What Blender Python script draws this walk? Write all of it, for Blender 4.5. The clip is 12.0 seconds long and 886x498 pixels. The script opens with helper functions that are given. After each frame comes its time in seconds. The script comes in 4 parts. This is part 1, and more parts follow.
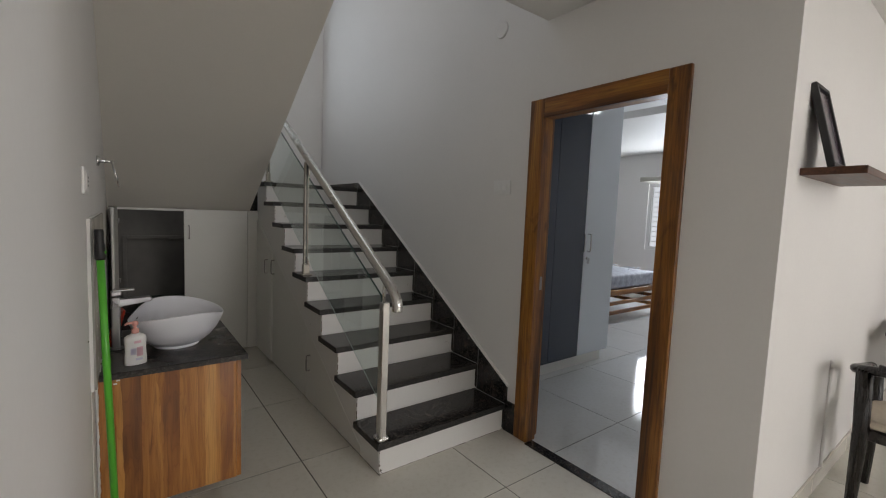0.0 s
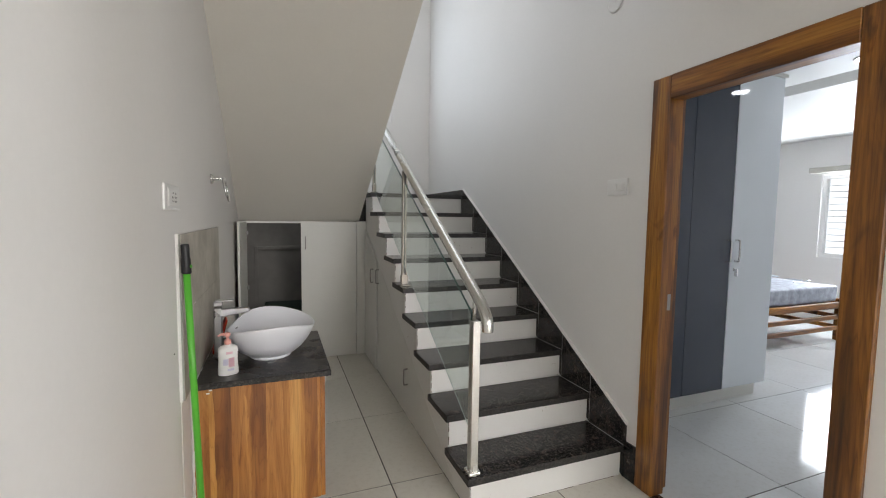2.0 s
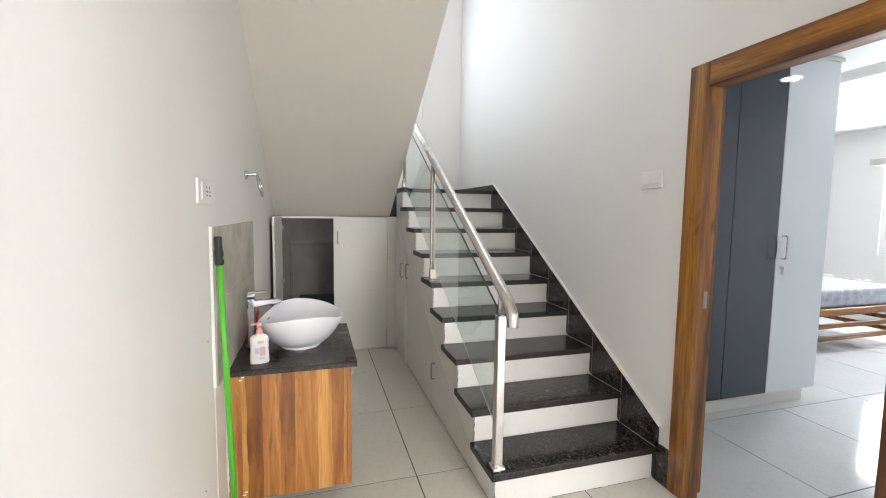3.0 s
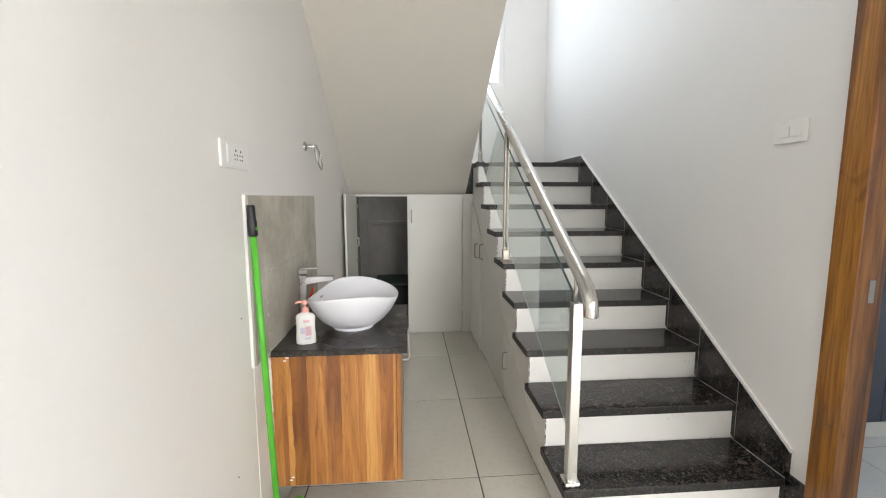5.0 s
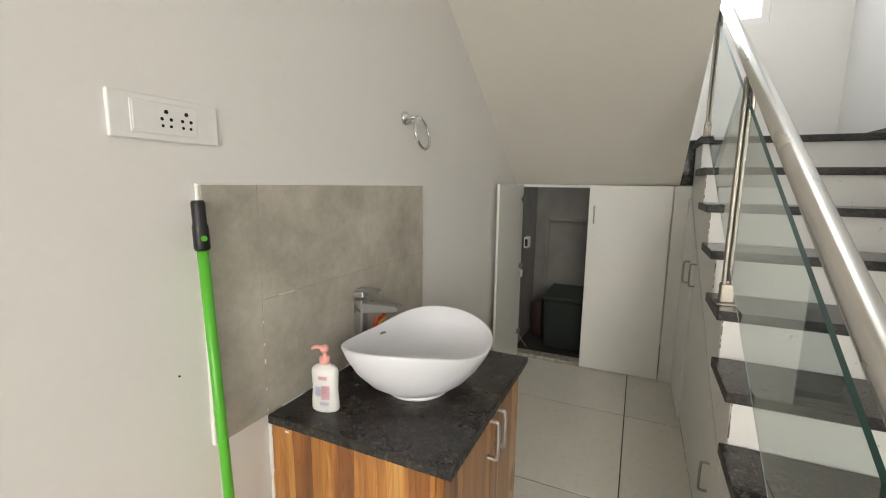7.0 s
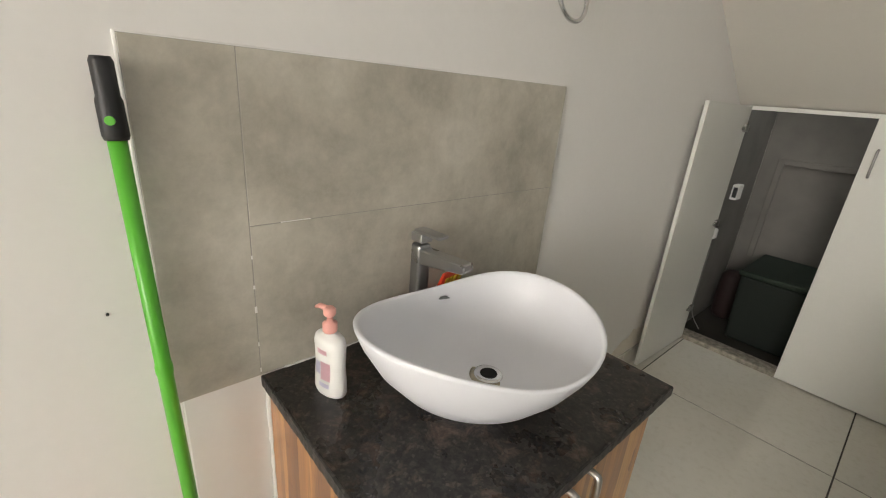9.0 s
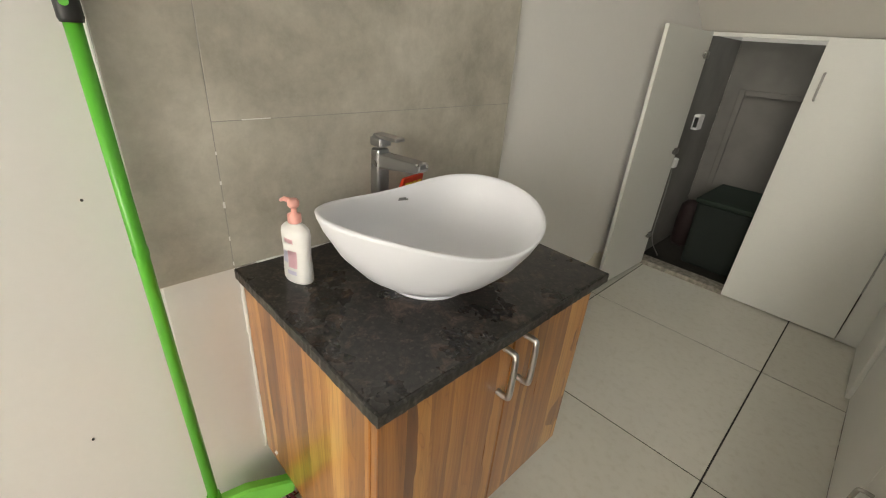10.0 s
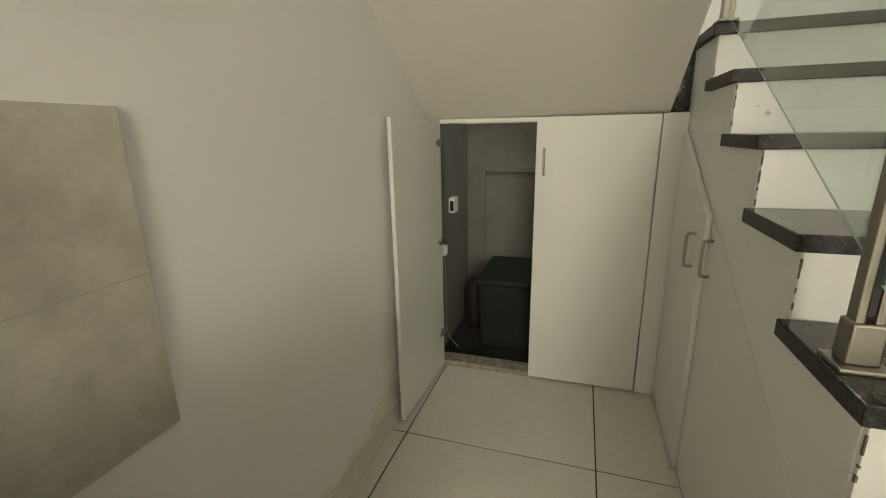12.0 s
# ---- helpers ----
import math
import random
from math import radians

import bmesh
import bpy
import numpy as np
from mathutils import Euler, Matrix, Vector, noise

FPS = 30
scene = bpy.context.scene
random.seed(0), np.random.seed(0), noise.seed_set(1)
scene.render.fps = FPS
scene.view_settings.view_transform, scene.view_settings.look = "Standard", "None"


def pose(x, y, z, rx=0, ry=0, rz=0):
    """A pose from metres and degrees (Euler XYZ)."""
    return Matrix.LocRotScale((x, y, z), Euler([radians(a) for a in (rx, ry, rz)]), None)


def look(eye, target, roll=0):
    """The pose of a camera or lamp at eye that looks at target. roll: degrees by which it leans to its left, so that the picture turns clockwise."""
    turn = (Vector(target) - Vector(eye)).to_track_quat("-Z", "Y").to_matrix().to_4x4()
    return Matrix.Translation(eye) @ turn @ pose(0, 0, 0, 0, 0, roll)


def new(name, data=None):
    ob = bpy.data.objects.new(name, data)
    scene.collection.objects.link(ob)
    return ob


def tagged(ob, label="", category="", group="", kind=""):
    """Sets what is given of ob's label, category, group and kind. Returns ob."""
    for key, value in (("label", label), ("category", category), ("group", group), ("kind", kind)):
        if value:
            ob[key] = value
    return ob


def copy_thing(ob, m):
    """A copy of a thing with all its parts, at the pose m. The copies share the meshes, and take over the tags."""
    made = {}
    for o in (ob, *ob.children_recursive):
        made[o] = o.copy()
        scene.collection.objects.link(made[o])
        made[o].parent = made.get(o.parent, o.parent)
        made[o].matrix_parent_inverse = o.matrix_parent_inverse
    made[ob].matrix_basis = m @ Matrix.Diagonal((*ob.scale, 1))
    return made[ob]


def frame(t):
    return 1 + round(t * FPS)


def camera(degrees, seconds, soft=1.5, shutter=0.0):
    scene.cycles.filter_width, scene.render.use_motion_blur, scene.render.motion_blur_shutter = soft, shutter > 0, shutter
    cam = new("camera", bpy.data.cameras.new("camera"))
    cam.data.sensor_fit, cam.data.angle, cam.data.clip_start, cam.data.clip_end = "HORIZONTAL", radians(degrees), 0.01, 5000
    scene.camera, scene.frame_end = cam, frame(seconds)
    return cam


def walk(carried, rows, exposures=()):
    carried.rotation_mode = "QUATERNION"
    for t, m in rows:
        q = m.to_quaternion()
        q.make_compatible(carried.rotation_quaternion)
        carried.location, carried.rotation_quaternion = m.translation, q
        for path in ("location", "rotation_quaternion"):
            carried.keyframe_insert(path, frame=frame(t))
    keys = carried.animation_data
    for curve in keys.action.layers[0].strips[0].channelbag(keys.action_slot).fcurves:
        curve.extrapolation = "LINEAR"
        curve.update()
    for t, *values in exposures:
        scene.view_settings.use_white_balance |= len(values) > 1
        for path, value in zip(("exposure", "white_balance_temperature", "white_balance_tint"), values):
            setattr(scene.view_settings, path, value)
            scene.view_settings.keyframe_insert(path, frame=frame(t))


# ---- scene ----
cam = camera(92.0, 12.0, soft=1.1)
PATH = [
    (0, (0.026, -0.026, 1.399), (1.224, 1.567, 1.234), 2.3),
    (0.5, (0.087, -0.012, 1.396), (1.16, 1.667, 1.226), 1.7),
    (1, (0.161, 0.075, 1.399), (1.115, 1.825, 1.24), 1.1),
    (1.5, (0.211, 0.137, 1.406), (1.043, 1.95, 1.254), 0.9),
    (2, (0.261, 0.128, 1.404), (0.98, 1.988, 1.256), 0.8),
    (2.5, (0.279, 0.118, 1.405), (0.918, 2.008, 1.257), 0.7),
    (4.5, (0.419, 0.137, 1.328), (0.725, 2.099, 1.083), 0.4),
    (5, (0.481, 0.358, 1.327), (0.638, 2.337, 1.083), -0.1),
    (5.5, (0.575, 0.552, 1.34), (0.532, 2.536, 1.088), 0.1),
    (6, (0.717, 0.758, 1.346), (0.454, 2.723, 1.08), 0.5),
    (6.5, (0.764, 0.997, 1.32), (0.248, 2.909, 1.035), 0.7),
    (7, (0.787, 1.224, 1.34), (-0.031, 3.024, 1.04), 0.8),
    (7.2, (0.811, 1.305, 1.338), (-0.127, 3.045, 1.035), 1.0),
    (8.8, (0.682, 1.751, 1.289), (-0.706, 3.053, 0.671), 4.4),
    (9, (0.691, 1.762, 1.29), (-0.697, 3.029, 0.604), 4.7),
    (9.5, (0.768, 1.77, 1.24), (-0.577, 2.985, 0.395), 5.1),
    (10, (0.816, 1.728, 1.217), (-0.436, 3.013, 0.332), 4.8),
    (10.5, (0.82, 1.683, 1.245), (-0.293, 3.149, 0.463), 3.5),
    (11, (0.793, 1.841, 1.285), (-0.124, 3.502, 0.654), 1.4),
    (11.5, (0.733, 2.09, 1.303), (0.005, 3.871, 0.756), -0.2),
    (12, (0.675, 2.323, 1.278), (0.08, 4.161, 0.759), -1.1),
]
EXPOSURES = [
    (0.0, -1.76, 6380, 12), (0.5, -1.64, 6250, 11), (1.0, -1.45, 6240, 11), (1.5, -1.25, 6220, 11), (2.0, -0.8, 6270, 11), (2.4, -0.3, 6290, 11), (2.7, -0.18, 6290, 11),
    (5.0, -0.1, 6240, 10), (5.5, -0.1, 6260, 10), (6.0, -0.18, 6340, 9), (6.5, -0.26, 6500, 9), (7.0, -0.25, 6620, 8.5), (9.0, -0.22, 6720, 9), (10.0, -0.2, 6880, 7), (10.5, -0.18, 6980, 6.5),
    (11.0, -0.23, 7220, 4), (11.5, -0.29, 7450, 2), (12.0, -0.28, 7680, 0.5),
]
walk(cam, [(t, look(eye, target, roll)) for t, eye, target, roll in PATH], EXPOSURES)

# ---- world and light ----
world = bpy.data.worlds.new("daylight")
scene.world = world
world.use_nodes = True
wn = world.node_tree.nodes
sky = wn.new("ShaderNodeTexSky")
sky.sky_type, sky.sun_disc = "NISHITA", False
sky.sun_elevation, sky.sun_rotation = radians(50), radians(200)
wn["Background"].inputs["Strength"].default_value = 0.12
world.node_tree.links.new(sky.outputs["Color"], wn["Background"].inputs["Color"])


XW = -0.05  # just inside the added, unseen west opening of the hall


def area_light(name, at, target, sx, sy, power, color=(1, 1, 1)):
    """A rectangular area lamp, for a window's sky light and for added fill."""
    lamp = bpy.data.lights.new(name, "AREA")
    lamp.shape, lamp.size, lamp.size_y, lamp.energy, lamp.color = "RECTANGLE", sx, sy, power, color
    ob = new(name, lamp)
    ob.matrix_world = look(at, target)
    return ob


area_light("daylight_hall_east", (5.97, -2.6, 1.45), (0, -2.6, 1.45), 2.3, 1.5, 6, (1.0, 0.97, 0.93))
# Added fill through an unseen west opening, to lift the stair wall.
area_light("fill_hall_west", (XW, -4.4, 1.3), (6.0, -3.6, 1.3), 1.9, 2.1, 55, (1.0, 0.97, 0.94))
# Hall daylight from behind; the lamp's height is invented for a steeper fall.
area_light("daylight_hall_south", (3.4, -7.44, 2.5), (3.4, 0, 2.0), 2.9, 3.6, 560, (1.0, 0.96, 0.92))
area_light("daylight_stair", (0.95, 5.235, 3.22), (0.95, 2.0, 3.1), 1.15, 1.3, 20, (0.82, 0.92, 1.0))
# Unseen fill under the stairwell ceiling, added to brighten the stairs and corridor.
area_light("fill_stairwell", (0.75, 3.4, 4.52), (0.8, 3.4, 0), 1.4, 3.2, 40, (0.98, 0.985, 1.0))
area_light("daylight_bedroom", (7.41, 3.24, 1.5), (2.0, 3.24, 1.5), 1.2, 1.1, 155, (0.9, 0.95, 1.0))

# ---- materials ----


def material(name, rough=0.5, metal=0.0, color=(0.8, 0.8, 0.8)):
    m = bpy.data.materials.new(name)
    m.use_nodes = True
    b = m.node_tree.nodes["Principled BSDF"]
    b.inputs["Base Color"].default_value = (*color, 1)
    b.inputs["Roughness"].default_value, b.inputs["Metallic"].default_value = rough, metal
    return m, m.node_tree.nodes, m.node_tree.links, b


def coords(nodes, links, scale=(1, 1, 1)):
    tc, mp = nodes.new("ShaderNodeTexCoord"), nodes.new("ShaderNodeMapping")
    mp.inputs["Scale"].default_value = scale
    links.new(tc.outputs["Object"], mp.inputs["Vector"])
    return mp.outputs["Vector"]


def noise_tex(nodes, links, vec, scale, detail=4, rough=0.55, distort=0.0):
    n = nodes.new("ShaderNodeTexNoise")
    n.inputs["Scale"].default_value, n.inputs["Detail"].default_value = scale, detail
    n.inputs["Roughness"].default_value, n.inputs["Distortion"].default_value = rough, distort
    links.new(vec, n.inputs["Vector"])
    return n.outputs["Fac"]


def ramp(nodes, links, fac, stops):
    r = nodes.new("ShaderNodeValToRGB")
    e = r.color_ramp.elements
    while len(e) < len(stops):
        e.new(0.5)
    for el, (p, c) in zip(e, stops):
        el.position, el.color = p, (*c, 1)
    links.new(fac, r.inputs["Fac"])
    return r.outputs["Color"]


def mix(nodes, links, fac, a, b, mode="MIX"):
    n = nodes.new("ShaderNodeMix")
    n.data_type, n.blend_type = "RGBA", mode
    if isinstance(fac, float):
        n.inputs[0].default_value = fac
    else:
        links.new(fac, n.inputs[0])
    links.new(a, n.inputs[6])
    links.new(b, n.inputs[7])
    return n.outputs[2]


def bump(nodes, links, b, height, strength, distance=0.002):
    n = nodes.new("ShaderNodeBump")
    n.inputs["Strength"].default_value, n.inputs["Distance"].default_value = strength, distance
    links.new(height, n.inputs["Height"])
    links.new(n.outputs["Normal"], b.inputs["Normal"])


def span(nodes, links, fac, lo, hi):
    n = nodes.new("ShaderNodeMapRange")
    n.inputs["To Min"].default_value, n.inputs["To Max"].default_value = lo, hi
    links.new(fac, n.inputs["Value"])
    return n.outputs["Result"]


def painted(name, color, rough=0.55, spread=0.02, relief=0.04):
    """Painted plaster or board: faint roller texture and slow patches."""
    m, n, l, b = material(name, rough)
    v = coords(n, l)
    lo, hi = tuple(c * (1 - spread) for c in color), tuple(min(1, c * (1 + spread * 0.6)) for c in color)
    big = ramp(n, l, noise_tex(n, l, v, 1.3, 5, 0.6), ((0.3, lo), (0.7, hi)))
    fine = ramp(n, l, noise_tex(n, l, v, 60, 3), ((0.3, (0.985, 0.985, 0.985)), (0.7, (1, 1, 1))))
    l.new(mix(n, l, 1.0, big, fine, "MULTIPLY"), b.inputs["Base Color"])
    l.new(span(n, l, noise_tex(n, l, v, 4), rough - 0.08, rough + 0.08), b.inputs["Roughness"])
    bump(n, l, b, noise_tex(n, l, v, 140, 4), relief, 0.001)
    return m


def stone(name, dark, fleck, brown, rough=0.16, speck=0.4):
    """Polished granite: black ground, grey-brown blotches and small crystals."""
    m, n, l, b = material(name, rough)
    b.inputs["Specular IOR Level"].default_value = 0.4
    v = coords(n, l)
    base = ramp(n, l, noise_tex(n, l, v, 70, 7, 0.72, 0.4), ((0.4, dark), (0.52, tuple(c * 2.6 for c in dark)), (0.7, tuple(c * 0.5 for c in fleck))))
    warm = ramp(n, l, noise_tex(n, l, v, 19, 6, 0.72, 0.6), ((0.52, (0, 0, 0)), (0.62, tuple(c * 0.35 for c in brown)), (0.76, brown)))
    vo = n.new("ShaderNodeTexVoronoi")
    vo.inputs["Scale"].default_value = 190
    l.new(v, vo.inputs["Vector"])
    tone = n.new("ShaderNodeSeparateColor")
    l.new(vo.outputs["Color"], tone.inputs["Color"])
    cell = ramp(n, l, tone.outputs["Red"], ((0.78, (0, 0, 0)), (0.9, tuple(c * 0.25 for c in fleck)), (1.0, fleck)))
    l.new(mix(n, l, speck, mix(n, l, 1.0, base, warm, "ADD"), cell, "ADD"), b.inputs["Base Color"])
    l.new(span(n, l, noise_tex(n, l, v, 9), rough - 0.05, rough + 0.12), b.inputs["Roughness"])
    if rough > 0.3:
        bump(n, l, b, noise_tex(n, l, v, 60, 4), 0.25, 0.002)
    return m


def laminate(name, stops):
    """Printed wood laminate: upright glued boards, each with its own shade and figure."""
    m, n, l, b = material(name, 0.3)
    flat = coords(n, l, (1, 1, 0))
    board = n.new("ShaderNodeTexVoronoi")
    board.inputs["Scale"].default_value = 21.0
    l.new(mix(n, l, 0.012, flat, noise_tex(n, l, coords(n, l, (0, 0, 1)), 5, 2), "ADD"), board.inputs["Vector"])
    tone = n.new("ShaderNodeSeparateColor")
    l.new(board.outputs["Color"], tone.inputs["Color"])
    # every board takes its figure from another place in the log
    shift = n.new("ShaderNodeVectorMath")
    shift.operation = "MULTIPLY_ADD"
    l.new(board.outputs["Color"], shift.inputs[0])
    shift.inputs[1].default_value = (3.0, 3.0, 5.0)
    l.new(coords(n, l, (1, 1, 0.105)), shift.inputs[2])
    v = shift.outputs[0]
    figure = noise_tex(n, l, v, 10.0, 3, 0.5, 0.55)
    def calc(op, x, y, z=None):
        k = n.new("ShaderNodeMath")
        k.operation = op
        for i, w in enumerate((x, y, z)):
            if w is None:
                continue
            if isinstance(w, (int, float)):
                k.inputs[i].default_value = w
            else:
                l.new(w, k.inputs[i])
        return k.outputs[0]
    shade = calc("MULTIPLY_ADD", tone.outputs["Red"], 0.2, calc("MULTIPLY_ADD", figure, 0.55, 0.16))
    col = ramp(n, l, shade, stops)
    ring = calc("FRACT", calc("MULTIPLY", figure, 19.0), 0)
    vein = ramp(n, l, ring, ((0.0, (0.62, 0.5, 0.42)), (0.09, (0.94, 0.92, 0.9)), (0.6, (1, 1, 1)), (1.0, (0.84, 0.78, 0.72))))
    col = mix(n, l, 0.7, col, vein, "MULTIPLY")
    fine = noise_tex(n, l, coords(n, l, (1, 1, 0.04)), 110, 4, 0.6)
    col = mix(n, l, 0.45, col, ramp(n, l, fine, ((0.34, (0.5, 0.42, 0.36)), (0.55, (1, 1, 1)))), "MULTIPLY")
    dark = ramp(n, l, noise_tex(n, l, coords(n, l, (1, 1, 0.12)), 15, 4, 0.6, 0.8), ((0.29, (0.22, 0.14, 0.1)), (0.36, (1, 1, 1))))
    l.new(mix(n, l, 0.7, col, dark, "MULTIPLY"), b.inputs["Base Color"])
    l.new(span(n, l, fine, 0.24, 0.36), b.inputs["Roughness"])
    b.inputs["Coat Weight"].default_value, b.inputs["Coat Roughness"].default_value = 0.6, 0.18
    return m


def timber(name, along, stops, width=9.0, rough=0.38, coat=0.0, knots=0.35, stretch=0.07, twist=0.5, grainy=0.75):
    """Wood whose grain runs along x, y or z."""
    m, n, l, b = material(name, rough)
    scale = [1, 1, 1]
    scale["xyz".index(along)] = stretch
    v = coords(n, l, scale)
    broad = noise_tex(n, l, v, width, 7, 0.62, twist)
    fine = noise_tex(n, l, v, width * 9, 5, 0.6, 0.3)
    col = ramp(n, l, broad, stops)
    lines = n.new("ShaderNodeMath")
    lines.operation = "MULTIPLY"
    l.new(noise_tex(n, l, v, width * 0.55, 3, 0.45, twist * 0.6), lines.inputs[0])
    lines.inputs[1].default_value = 13.0
    ring = n.new("ShaderNodeMath")
    ring.operation = "FRACT"
    l.new(lines.outputs[0], ring.inputs[0])
    vein = ramp(n, l, ring.outputs[0], ((0.0, (0.5, 0.4, 0.32)), (0.1, (0.92, 0.9, 0.88)), (0.6, (1, 1, 1)), (1.0, (0.72, 0.64, 0.56))))
    col = mix(n, l, 0.75, col, vein, "MULTIPLY")
    grain = ramp(n, l, fine, ((0.32, (0.4, 0.34, 0.3)), (0.55, (1, 1, 1))))
    v2 = coords(n, l, [1 if c == 1 else 0.35 for c in scale])
    knot = ramp(n, l, noise_tex(n, l, v2, 6, 3, 0.5, 1.8), ((0.27, (0.25, 0.17, 0.12)), (0.38, (1, 1, 1))))
    l.new(mix(n, l, knots, mix(n, l, grainy, col, grain, "MULTIPLY"), knot, "MULTIPLY"), b.inputs["Base Color"])
    l.new(span(n, l, fine, rough - 0.06, rough + 0.1), b.inputs["Roughness"])
    b.inputs["Coat Weight"].default_value, b.inputs["Coat Roughness"].default_value = coat, 0.2
    bump(n, l, b, fine, 0.12, 0.001)
    return m


def vitrified(name, color):
    """Polished floor tile, each one a shade of its own."""
    m, n, l, b = material(name, 0.12)
    v = coords(n, l)
    info = n.new("ShaderNodeObjectInfo")
    cloud = ramp(n, l, noise_tex(n, l, v, 2.2, 6, 0.65), ((0.3, tuple(c * 0.93 for c in color)), (0.7, color)))
    shade = ramp(n, l, info.outputs["Random"], ((0.0, (0.95, 0.95, 0.94)), (1.0, (1, 1, 1))))
    dust = ramp(n, l, noise_tex(n, l, v, 35, 5, 0.7), ((0.25, (0.9, 0.89, 0.86)), (0.5, (1, 1, 1))))
    l.new(mix(n, l, 1.0, mix(n, l, 1.0, cloud, shade, "MULTIPLY"), dust, "MULTIPLY"), b.inputs["Base Color"])
    l.new(span(n, l, noise_tex(n, l, v, 6, 5), 0.03, 0.13), b.inputs["Roughness"])
    return m


def concrete_look(name):
    """Grey porcelain tile with soft clouds and blotches."""
    m, n, l, b = material(name, 0.42)
    v = coords(n, l)
    a = ramp(n, l, noise_tex(n, l, v, 4.2, 8, 0.66, 0.15), ((0.34, (0.38, 0.352, 0.295)), (0.5, (0.51, 0.476, 0.405)), (0.66, (0.63, 0.59, 0.515))))
    c = ramp(n, l, noise_tex(n, l, v, 45, 5, 0.7), ((0.3, (0.9, 0.9, 0.9)), (0.65, (1, 1, 1))))
    l.new(mix(n, l, 1.0, a, c, "MULTIPLY"), b.inputs["Base Color"])
    l.new(span(n, l, noise_tex(n, l, v, 8, 4), 0.32, 0.55), b.inputs["Roughness"])
    bump(n, l, b, noise_tex(n, l, v, 80, 4), 0.08, 0.001)
    return m


def steel(name, color=(0.7, 0.69, 0.66), rough=0.26):
    m, n, l, b = material(name, rough, 1.0, color)
    l.new(span(n, l, noise_tex(n, l, coords(n, l), 7, 3), rough - 0.04, rough + 0.05), b.inputs["Roughness"])
    return m


def plain(name, color, rough=0.4, metal=0.0, spread=0.06, scale=30):
    m, n, l, b = material(name, rough, metal)
    v = coords(n, l)
    l.new(ramp(n, l, noise_tex(n, l, v, scale, 4), ((0.3, tuple(c * (1 - spread) for c in color)), (0.7, color))), b.inputs["Base Color"])
    return m


def lamp_glow(name, color, strength):
    m = bpy.data.materials.new(name)
    m.use_nodes = True
    n, l = m.node_tree.nodes, m.node_tree.links
    n.remove(n["Principled BSDF"])
    e = n.new("ShaderNodeEmission")
    e.inputs["Color"].default_value, e.inputs["Strength"].default_value = (*color, 1), strength
    l.new(e.outputs["Emission"], n["Material Output"].inputs["Surface"])
    return m


def clear_glass(name, tint):
    """Clear float glass."""
    m, n, l, b = material(name, 0.0, 0.0, tint)
    b.inputs["Transmission Weight"].default_value, b.inputs["IOR"].default_value = 1.0, 1.45
    return m


PAINT = painted("wall_paint", (0.84, 0.82, 0.795))
# White paint with the warm bounce light tinted into its colour.
SOFFIT = painted("soffit_bounce_tint", (0.8, 0.765, 0.7))
CEIL = painted("ceiling_paint", (0.8, 0.79, 0.76))
RISER = painted("riser_paint", (0.81, 0.8, 0.77), 0.4, 0.06)
rn, rl, rb = RISER.node_tree.nodes, RISER.node_tree.links, RISER.node_tree.nodes["Principled BSDF"]
chips = ramp(rn, rl, noise_tex(rn, rl, coords(rn, rl), 26, 7, 0.72), ((0.655, (1, 1, 1)), (0.68, (0.5, 0.45, 0.39))))
rl.new(mix(rn, rl, 1.0, rb.inputs["Base Color"].links[0].from_socket, chips, "MULTIPLY"), rb.inputs["Base Color"])
BOARD = painted("white_board", (0.76, 0.755, 0.71), 0.36, 0.03, 0.06)
# Cupboard lining and floor are coloured darker to stand in for shade inside.
CAVITY = painted("shaded_plaster", (0.17, 0.16, 0.145), 0.9, 0.4, 0.6)
SHADE_DIRT = painted("shaded_dirty_concrete", (0.045, 0.04, 0.034), 0.95, 0.4, 0.8)
GRANITE = stone("black_granite", (0.007, 0.0063, 0.006), (0.15, 0.13, 0.11), (0.11, 0.078, 0.06), 0.13, 0.6)
EDGE_STONE = stone("rough_granite_edge", (0.009, 0.0085, 0.008), (0.12, 0.11, 0.1), (0.05, 0.036, 0.028), 0.45)
TEAK_RAMP = ((0.32, (0.05, 0.015, 0.002)), (0.44, (0.175, 0.06, 0.008)), (0.55, (0.335, 0.133, 0.017)), (0.7, (0.5, 0.225, 0.033)))
DUSTY = stone("dusty_granite_top", (0.009, 0.008, 0.0075), (0.1, 0.085, 0.07), (0.17, 0.11, 0.078), 0.25)
TEAK_Z = timber("teak_upright", "z", TEAK_RAMP, 13.0, 0.34, 0.3, 0.7, 0.05, 0.3, 0.6)
TEAK_Y = timber("teak_level", "y", TEAK_RAMP, 13.0, 0.34, 0.3, 0.7, 0.05, 0.3, 0.6)
LAM_RAMP = ((0.3, (0.08, 0.024, 0.005)), (0.42, (0.23, 0.08, 0.016)), (0.52, (0.41, 0.165, 0.034)), (0.62, (0.55, 0.255, 0.06)), (0.76, (0.68, 0.37, 0.105)))
LAMINATE = laminate("wood_laminate", LAM_RAMP)
BEDWOOD = timber("bed_wood", "x", TEAK_RAMP, 10.0)
SHELFWOOD = timber("walnut_shelf", "x", ((0.3, (0.05, 0.018, 0.008)), (0.6, (0.11, 0.04, 0.016)), (0.8, (0.17, 0.07, 0.03))), 12.0)
DARKWOOD = timber("dark_wood", "z", ((0.3, (0.005, 0.004, 0.0035)), (0.7, (0.014, 0.009, 0.007))), 12.0, 0.25)
FLOORTILE = vitrified("cream_tile", (0.77, 0.745, 0.67))
BEDTILE = vitrified("white_tile", (0.74, 0.75, 0.75))
GROUT = plain("grout", (0.055, 0.05, 0.044), 0.9)
GROUTLINE = plain("pale_grout", (0.3, 0.29, 0.27), 0.8)
